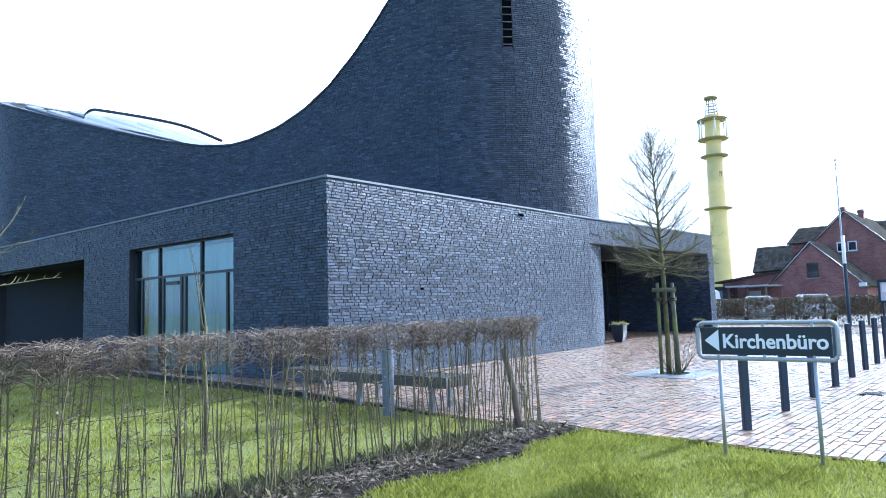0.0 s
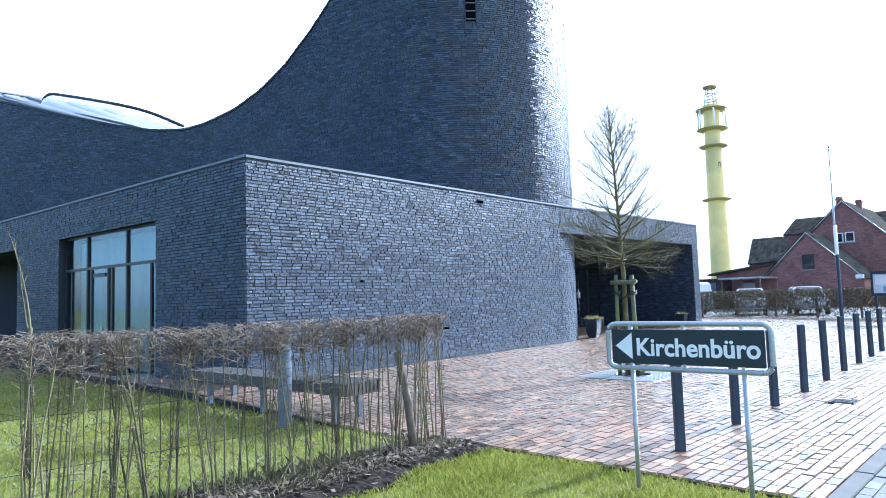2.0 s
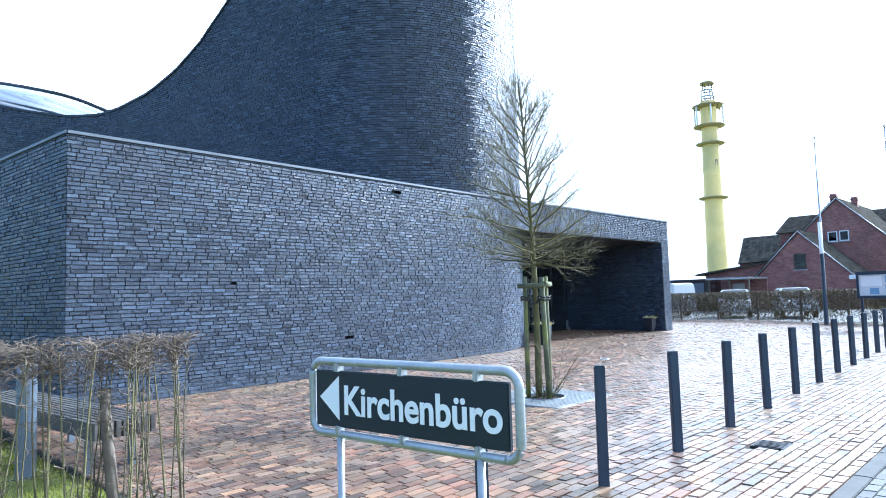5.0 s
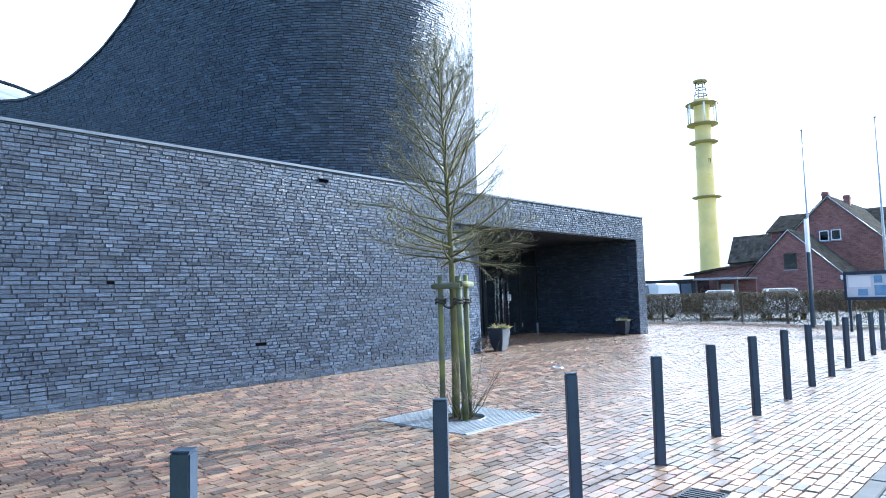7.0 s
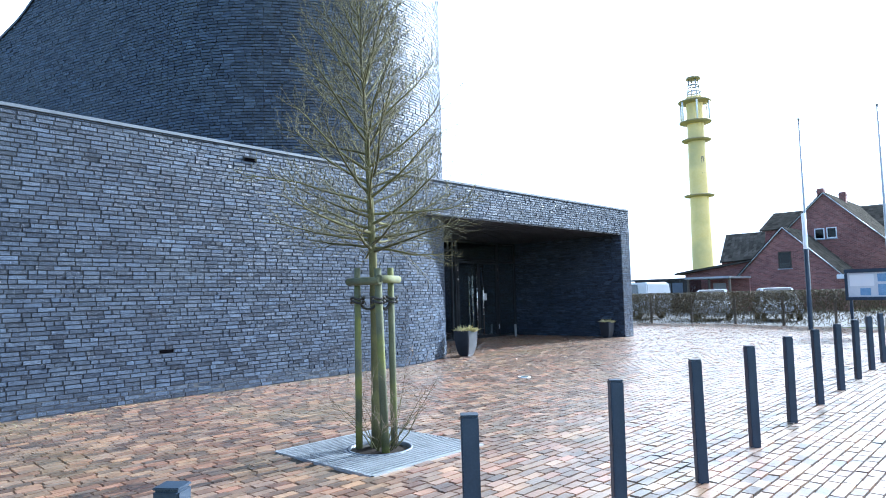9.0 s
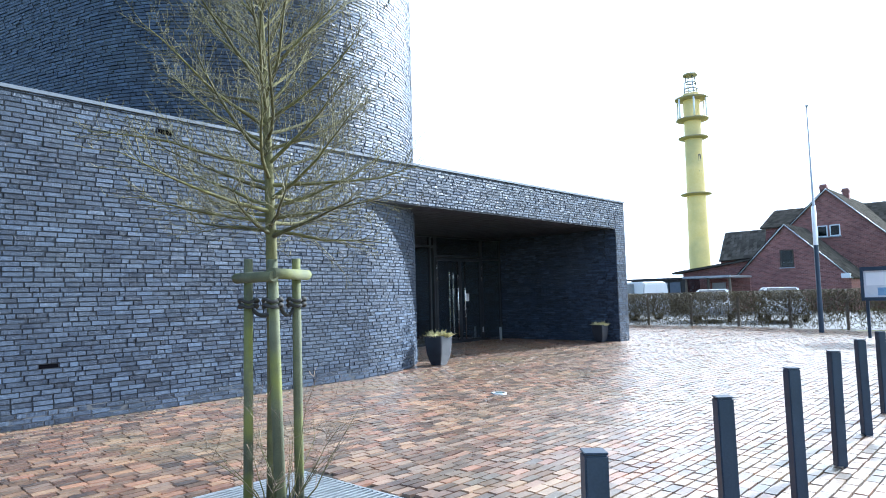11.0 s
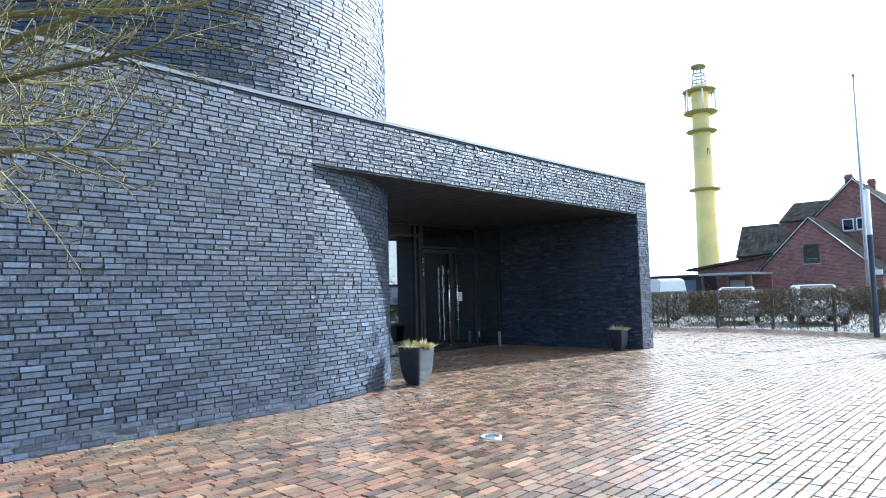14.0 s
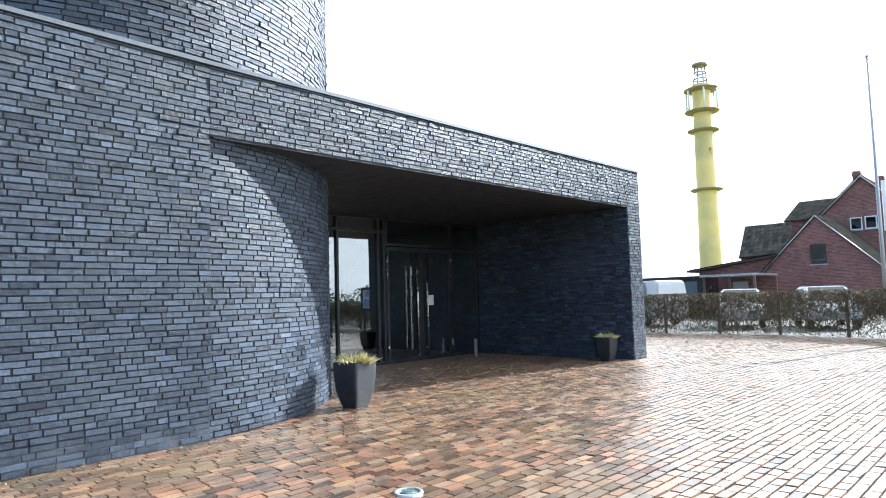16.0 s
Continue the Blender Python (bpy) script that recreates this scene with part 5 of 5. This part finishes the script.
def gable_house(name, label, x0, x1, xr, y0, y1, ze0, ze1, zr):
    """A house with its gable towards -y."""
    t = thing(name, label, "house")
    prof = [(x0, -0.1), (x1, -0.1), (x1, ze1), (xr, zr), (x0, ze0)]
    bm = bmesh.new()
    a = [bm.verts.new((x, y0, z)) for x, z in prof]
    b = [bm.verts.new((x, y1, z)) for x, z in prof]
    bm.faces.new(a)
    bm.faces.new(b[::-1])
    for i in range(5):
        bm.faces.new((a[i], b[i], b[(i + 1) % 5], a[(i + 1) % 5]))
    bmesh.ops.recalc_face_normals(bm, faces=bm.faces)
    wall = part("wall", bm, REDFIELD, t)
    ov = 0.14
    for xe, ze in ((x0, ze0), (x1, ze1)):
        sx = (xe - xr) / abs(xe - xr)
        sl = (zr - ze) / abs(xe - xr)
        roof_slab((xe + sx * ov, y0 - ov, ze - sl * ov + 0.02), (xe + sx * ov, y1 + ov, ze - sl * ov + 0.02), (xr, y1 + ov, zr + 0.02), (xr, y0 - ov, zr + 0.02), 0.09, TILE, "roof", t)
        bm = bmesh.new()
        tube(bm, [(xe + sx * ov, y0 - ov - 0.03, ze - sl * ov + 0.05), (xr, y0 - ov - 0.03, zr + 0.05)], 0.04, 4)
        part("verge_board", bm, GALV, t)
    return t, wall


def house_window(parent, x0, x1, z0, z1, y, glass=GLASS, frame_mat=WHITE):
    t = part("window", box(bmesh.new(), x0, x1, y - 0.02, y + 0.02, z0, z1), CARDARK, parent)
    bm = bmesh.new()
    for a, b, c, d_ in ((x0, x0 + 0.07, z0, z1), (x1 - 0.07, x1, z0, z1), (x0 + 0.07, x1 - 0.07, z0, z0 + 0.07), (x0 + 0.07, x1 - 0.07, z1 - 0.07, z1)):
        box(bm, a, b, y - 0.06, y - 0.021, c, d_)
    part("frame", bm, frame_mat, t)
    part("pane", one_box(x0 + 0.07, x1 - 0.07, y - 0.035, y - 0.025, z0 + 0.07, z1 - 0.07), glass, t)
    part("sill", one_box(x0 - 0.05, x1 + 0.05, y - 0.1, y - 0.02, z0 - 0.07, z0 - 0.01), GALV, t)


h1_, w_1 = gable_house("house", "red brick annex with a steep gable and brown tiles", -17.35, -10.35, -14.03, 59.5, 64.4, 2.25, 2.1, 5.72)
house_window(w_1, -14.42, -13.58, 2.9, 4.07, 59.5, frame_mat=TILE)
for x0, x1 in ((-17.58, -17.08), (-10.82, -10.32)):
    part("eave_box", one_box(x0, x1, 59.1, 59.48, 2.04, 2.34, None, 0.02), WHITE, h1_, "white boxed eave end")
h2_, w_2 = gable_house("house", "tall red brick house with a tiled gable roof and white windows", -15.0, -7.2, -12.47, 64.5, 77.5, 6.0, 3.2, 8.46)
house_window(w_2, -13.23, -12.55, 5.09, 5.9, 64.5)
house_window(w_2, -12.42, -11.75, 5.11, 5.92, 64.5)
for x, y_, z0, zt in ((-12.78, 65.2, 7.4, 8.95), (-12.15, 69.2, 7.4, 9.0)):
    part("chimney", box(one_box(x - 0.22, x + 0.22, y_ - 0.25, y_ + 0.25, z0, zt, None, 0.02), x - 0.26, x + 0.26, y_ - 0.29, y_ + 0.29, zt - 0.28, zt - 0.14), REDFIELD, h2_)
roof_slab((-11.3, 72.4, 6.3), (-5.0, 72.4, 6.3), (-5.0, 76.0, 8.35), (-12.4, 76.0, 8.35), 0.1, TILE, "dormer_roof", h2_)
h3_ = thing("house", "low brick wing under dark tiled roofs beside the annex", "house")
part("wall", one_box(-17.4, -14.6, 66.0, 72.0, -0.1, 6.15), REDFIELD, h3_)
roof_slab((-17.5, 65.8, 6.12), (-14.9, 65.8, 6.12), (-14.5, 69.0, 7.72), (-17.25, 69.0, 7.72), 0.1, TILE, "roof", h3_)
part("wall", one_box(-19.45, -16.6, 62.55, 66.2, -0.1, 3.7), REDFIELD, h3_)
roof_slab((-19.5, 62.35, 3.6), (-16.2, 62.35, 3.75), (-16.7, 64.6, 5.92), (-19.7, 64.6, 5.9), 0.1, TILE, "roof", h3_)
h4_ = thing("shed", "low lean-to brick shed with a dark sloping roof", "shed")
bm = bmesh.new()
prof = ((-21.2, -0.1), (-16.3, -0.1), (-16.3, 3.5), (-21.2, 2.78))
va, vb = [bm.verts.new((x, 59.6, z)) for x, z in prof], [bm.verts.new((x, 62.5, z)) for x, z in prof]
bm.faces.new(va)
bm.faces.new(vb[::-1])
for i in range(4):
    bm.faces.new((va[i], vb[i], vb[(i + 1) % 4], va[(i + 1) % 4]))
bmesh.ops.recalc_face_normals(bm, faces=bm.faces)
part("wall", bm, REDFIELD, h4_)
roof_slab((-21.75, 59.2, 2.74), (-21.75, 62.8, 2.74), (-16.2, 62.8, 3.5), (-16.2, 59.2, 3.5), 0.12, TILE, "roof", h4_)
part("gutter", bar([(-21.8, 59.15, 2.8), (-21.8, 62.8, 2.8)], 0.07, 8), DARKMETAL, h4_)
cp = thing("carport", "flat-roofed pale carport beside the brick house", "carport")
part("roof", one_box(-18.95, -15.85, 54.0, 58.0, 2.28, 2.42, None, 0.02), GALV, cp)
for x in (-18.8, -17.35, -16.0):
    part("post", one_box(x - 0.06, x + 0.06, 54.2, 54.32, -0.1, 2.28), POSTWOOD, cp)
part("wall", one_box(-18.9, -15.9, 57.8, 57.95, -0.1, 2.28), REDFIELD, cp)
part("door", one_box(-18.4, -17.5, 57.72, 57.79, -0.1, 2.0), GALV, cp, "pale grey door")
bc = thing("shed", "dark flat-roofed garden shed with glazed front", "shed")
part("wall", one_box(-23.6, -19.6, 56.0, 58.6, -0.1, 2.3), CARDARK, bc)
part("roof", one_box(-23.9, -19.3, 55.7, 58.9, 2.3, 2.42, None, 0.02), DARKMETAL, bc)
for x in (-21.2, -20.3):
    part("window", one_box(x - 0.38, x + 0.38, 55.96, 55.99, 1.2, 2.1), LAMPGREY, bc)

# yellow lookout tower
TX, TY = -39.1 * K, 108.0 * K
yt = thing("lookout_tower", "slender yellow concrete tower with ring platforms and an antenna frame", "tower", at=pose(TX, TY, 0))
HT = 31.0 * K
part("shaft", lathe(bmesh.new(), ((1.62 * K, -0.2), (1.5 * K, 8 * K), (1.32 * K, 20 * K), (1.25 * K, 26.0 * K)), 40), YELLOW, yt)
part("drum", lathe(bmesh.new(), ((1.24 * K, 26.0 * K), (1.24 * K, HT)), 40), YELLOW, yt)
for z, r_ in ((15.6, 2.2), (24.2, 2.15), (27.0, 2.35), (30.2, 2.4)):
    z *= K
    part("ring_platform", lathe(bmesh.new(), ((1.2 * K, z - 0.25), (r_ * K * 0.92, z - 0.12), (r_ * K, z), (r_ * K, z + 0.16), (1.2 * K, z + 0.18)), 40), RUST, yt, "rusty round platform")
for i in range(6):
    a = 2 * math.pi * i / 6
    x, y = 2.2 * K * math.cos(a), 2.2 * K * math.sin(a)
    part("antenna", bar([(x, y, 27.0 * K), (x, y, 30.1 * K)], 0.16, 8), WHITE, yt)
bm = bmesh.new()
for i in range(4):
    a = math.pi / 4 + math.pi / 2 * i
    tube(bm, [(1.1 * K * math.cos(a), 1.1 * K * math.sin(a), 30.2 * K), (0.7 * K * math.cos(a), 0.7 * K * math.sin(a), 33.8 * K)], 0.11, 6)
for z, r_ in ((31.8, 0.95), (32.8, 0.82)):
    ring = [(r_ * K * math.cos(a), r_ * K * math.sin(a), z * K) for a in np.linspace(0, 6.284, 17)]
    tube(bm, ring, 0.12, 6)
part("antenna_frame", bm, GALV, yt)
part("top_disc", lathe(bmesh.new(), ((0.01, 33.7 * K), (1.05 * K, 33.8 * K), (1.05 * K, 34.1 * K), (0.01, 34.2 * K)), 24), RUST, yt)
for z in (12.0, 21.0, 18.5):
    part("window", one_box(1.3 * K, 1.47 * K - 0.008 * z * K, -0.22, 0.22, z * K - 0.6, z * K + 0.6, pose(0, 0, 0, 0, 0, -35)), CARDARK, yt)

# woods far across the meadow, seen in the window's reflection
woods = tagged(new("woods"), "far bare wood on the meadow's edge", "woods", "", "stuff")
n = 15000
ang = rng.uniform(radians(-75), radians(80), n)
dist = rng.uniform(260, 300, n)
p = np.stack([dist * np.cos(ang), dist * np.sin(ang), np.zeros(n)], -1)
hgt = (5 + 5 * np.abs(np.sin(ang * 9) * np.sin(ang * 23 + 1))) * rng.uniform(0.5, 1.15, n)
p[:, 2] = rng.random(n) * hgt
d = rng.normal(0, 1, (n, 3))
d /= np.linalg.norm(d, axis=1)[:, None]
e = np.cross(d, rng.normal(0, 1, (n, 3)))
e /= np.linalg.norm(e, axis=1)[:, None]
s_ = rng.uniform(0.35, 1.0, n)[:, None]
mass("crowns", np.stack([p - d * s_, p - e * s_ * 0.5, p + d * s_, p + e * s_ * 0.5], 1), ((0, 1, 2, 3),), WOODS, woods)

# ---- grass, soil, pavers and single bricks ----
def grass(name, n, x0, x1, y0, y1, lo, hi, keep, label, material=BLADE):
    x, y = rng.uniform(x0, x1, n), rng.uniform(y0, y1, n)
    k = keep(x, y)
    x, y = x[k], y[k]
    n = len(x)
    h = rng.uniform(lo, hi, n) * (0.65 + 0.7 * (0.5 + 0.5 * np.sin(x * 3.1) * np.sin(y * 2.7 + 1)))
    a = rng.uniform(0, 6.283, n)
    w = rng.uniform(0.0016, 0.0034, n)
    dx, dy = np.cos(a), np.sin(a)
    ln = rng.uniform(0.1, 0.9, n) * h
    base = np.stack([x, y, np.full(n, -0.042)], -1)
    sd = np.stack([-dy * w, dx * w, np.zeros(n)], -1)
    mid = base + np.stack([dx * ln * 0.35, dy * ln * 0.35, h * 0.62], -1)
    tip = base + np.stack([dx * ln, dy * ln, h], -1)
    v = np.stack([base - sd, base + sd, mid + sd * 0.8, tip, mid - sd * 0.8], 1)
    t = tagged(new(name), label, "grass", "", "stuff")
    mass("blades", v, ((0, 1, 2, 3, 4),), material, t)


def soil_half(y):
    return 0.62 + 0.07 * np.sin(y * 2.3) + 0.05 * np.sin(y * 6.1)


grass("lawn", 130000, -4.1 * K, 1.8, 0.3, PY0 - 0.02, 0.03, 0.075,
      lambda x, y: (x > HX + soil_half(y) + 0.12) & ((y < PY0 - 0.05)), "short bright green lawn beside the footway")
grass("lawn", 120000, -16 * K, -4.2 * K, -2.0, 6.83 * K, 0.03, 0.07,
      lambda x, y: (x < HX - 0.2) & (rng.random(len(x)) < np.clip(1.25 + (x + 4.6) / 16, 0.25, 1)), "sunlit lawn behind the bare hedge")
sv, sf = [], []
ys = np.linspace(-2.5, PY0 - 0.01, 320)
for i, y in enumerate(ys):
    for j in range(33):
        u = j / 32
        hw0, hw1 = -0.32, float(soil_half(y)) + 0.18
        x = HX + hw0 + (hw1 - hw0) * u
        sv.append((x, y, -0.02 + 0.03 * math.sin(math.pi * u) + 0.03 * noise.noise(Vector((x * 6, y * 6, 0))) + 0.022 * noise.noise(Vector((x * 22, y * 22, 3)))))
for i in range(len(ys) - 1):
    for j in range(32):
        q = i * 33 + j
        sf.append((q, q + 1, q + 34, q + 33))
soil = tagged(sheet("soil", sv, sf, SOIL), "strip of damp dark soil under the hedge", "soil", "", "structure")
grass("weeds", 7000, HX - 0.35, HX + 0.5, -1.0, 6.9 * K, 0.04, 0.16, lambda x, y: rng.random(len(x)) < 0.5, "dry weeds at the foot of the hedge", MOSSTWIG)

# dry leaves and straw blown against the wall foot
n = 1500
ly = rng.uniform(A[1] + 0.1, 26 * K, n)
lx_ = np.interp(ly, [A[1], B[1], 30], [A[0], B[0], B[0]]) + 0.03 + np.abs(rng.exponential(0.35, n))
la, lsz = rng.uniform(0, 6.283, n), rng.uniform(0.006, 0.022, n)
lz = np.array([gz(a, 0) for a in lx_]) + 0.006
ux, uy = np.cos(la) * lsz, np.sin(la) * lsz
lt = rng.uniform(0, 0.008, n)
lv = np.stack([np.stack([lx_ - ux, ly - uy, lz], -1), np.stack([lx_ - uy * 0.4, ly + ux * 0.4, lz + lt], -1), np.stack([lx_ + ux, ly + uy, lz + 0.002], -1), np.stack([lx_ + uy * 0.4, ly - ux * 0.4, lz + lt], -1)], 1)
litter = tagged(new("leaf_litter"), "dry straw and leaf bits on the paving by the wall", "litter", "", "stuff")
mass("bits", lv, ((0, 1, 2, 3),), DRY, litter)

n = 5200
ly = rng.uniform(-1.0, PY0 - 0.05, n)
lx_ = HX + rng.normal(0.12, 0.26, n)
la, ll = rng.uniform(0, 6.283, n), rng.uniform(0.012, 0.09, n)
lw = np.where(ll < 0.03, ll * 0.6, 0.0022)
lz = rng.uniform(0.012, 0.06, n)
ux, uy = np.cos(la), np.sin(la)
tip = rng.uniform(-0.012, 0.02, n)
lv = np.stack([np.stack([lx_ - ux * ll - uy * lw, ly - uy * ll + ux * lw, lz], -1), np.stack([lx_ - ux * ll + uy * lw, ly - uy * ll - ux * lw, lz], -1),
               np.stack([lx_ + ux * ll + uy * lw, ly + uy * ll - ux * lw, lz + tip], -1), np.stack([lx_ + ux * ll - uy * lw, ly + uy * ll + ux * lw, lz + tip], -1)], 1)
fallen = tagged(new("fallen_twigs"), "fallen twigs and dead leaves on the soil", "litter", "", "stuff")
mass("twigs", lv, ((0, 1, 2, 3),), HEDGETWIG, fallen)

# kerb along the footway
ky = PY0
while ky < 50:
    part("kerb_stone", one_box(-0.85, -0.71, ky, ky + 0.99, -0.2, 0.006 + rng.normal(0, 0.002), None, 0.006), KERB, walkway)
    ky += 1.0

PV_FACES = ((4, 5, 6, 7), (0, 1, 5, 4), (1, 2, 6, 5), (2, 3, 7, 6), (3, 0, 4, 7))


def paver_rows(x0, x1, y0, y1, L=0.205, W=0.096, J=0.010, skip=None):
    out = []
    x = x1
    while x - W > x0 - 0.02:
        y = y0 - rng.uniform(0, L)
        while y < y1:
            a, b = max(y, y0), min(y + L, y1)
            y += L + J
            if b - a > 0.04 and not (skip and skip(x - W / 2, (a + b) / 2)):
                out.append((x - W / 2, (a + b) / 2, W, b - a))
        x -= W + J
    return np.array(out)


def paver_verts(rows, flat=False):
    n = len(rows)
    z = np.array([gz(a, b) for a, b in rows[:, :2]]) * (0 if flat else 1)
    z = z + rng.normal(0, 0.0018, n)
    tx, ty = rng.normal(0, 0.028, n), rng.normal(0, 0.018, n)
    v = np.zeros((n, 8, 3))
    k = 0
    for d in (0, 1):
        for sx, sy in ((-1, -1), (1, -1), (1, 1), (-1, 1)):
            ins = 0.004 * d
            v[:, k, 0] = rows[:, 0] + sx * (rows[:, 2] / 2 - ins)
            v[:, k, 1] = rows[:, 1] + sy * (rows[:, 3] / 2 - ins)
            v[:, k, 2] = np.where(d, z + sx * tx * rows[:, 2] / 2 + sy * ty * rows[:, 3] / 2, z - 0.05)
            k += 1
    return v


def blocked(x, y):
    if abs(x - GX) < GH + 0.03 and abs(y - GY) < GH + 0.05:
        return True
    if y < B[1] + 0.02 and x < front.at(np.interp(y, [A[1], B[1]], [0, sB]))[0] - 0.03 and y > A[1]:
        return True
    if y > B[1] and math.hypot(x - TC[0], y - TC[1]) < TR - 0.05:
        return True
    if x < TC[0] and y < TC[1] + TR:
        return True
    if x < -9.15 * K - 0.02 and y > 25.45 * K and y < 25.93 * K:
        return True
    if x < -9.15 * K and y > 25.9 * K and x < -9.5 * K and y < 26.0 * K:
        return True
    return abs(x + 1.52 * K) < 0.17 and abs(y - 11.25 * K) < 0.17


rows = paver_rows(-12.95 * K, -2.03, PY0, PY1, skip=blocked)
edge = paver_rows(-2.03, PX1, PY0, PY1, skip=blocked)
rows = np.concatenate([rows, edge])
near = (rows[:, 0] > -6.6) & (rows[:, 0] < -4.6) & (rows[:, 1] > 17.0) & (rows[:, 1] < 19.6) & (rows[:, 3] > 0.2)
idx = np.nonzero(near)[0][:300]
keep = np.ones(len(rows), bool)
keep[idx] = False
mass("pavers", paver_verts(rows[keep]), PV_FACES, CLINKER, pavement)
pm = []
for i in range(6):
    me = bpy.data.meshes.new("paver")
    me.from_pydata(paver_verts(np.array([(0, 0, 0.096, 0.205)]), True)[0].tolist(), [], PV_FACES)
    me.materials.append(CLINKER)
    pm.append(me)
for i, k_ in enumerate(idx):
    x, y, w, l = rows[k_]
    o = new("paver", pm[i % 6])
    o.parent = pavement
    o.location = (x, y, gz(x, y))
side = paver_rows(-16 * K, -4.25 * K, 6.87 * K, PY0 - 0.012)
mass("pavers", paver_verts(side), PV_FACES, CLINKER, path_corner)
foot = paver_rows(-0.69, 2.18, PY0, 40.0, 0.198, 0.098, 0.005)
mass("pavers", paver_verts(foot, True), PV_FACES, GREY_PAVER, walkway)

bmeshes = {}
for kind_, l in (("s", BL), ("h", BHEAD)):
    flatline = Line([(-1, 0), (1, 0)])
    bmeshes[kind_] = []
    for i in range(6):
        me = bpy.data.meshes.new("brick")
        me.from_pydata(brick_verts(flatline, np.array([(1.0, 0.0, l, BH)]), tilt=0.02)[0].tolist(), [], BRICK_FACES)
        me.materials.append(BRICK)
        bmeshes[kind_].append(me)
for i, (wall, ln, (s, z, l, h)) in enumerate(SINGLE_BRICKS):
    o = new("brick", bmeshes["s" if l > 0.15 else "h"][i % 6])
    o.parent = wall
    c = ln.at(s)
    o.matrix_local = Matrix.Translation((c[0], c[1], z)) @ pose(0, 0, 0, 0, 0, math.degrees(float(ln.heading(s))))
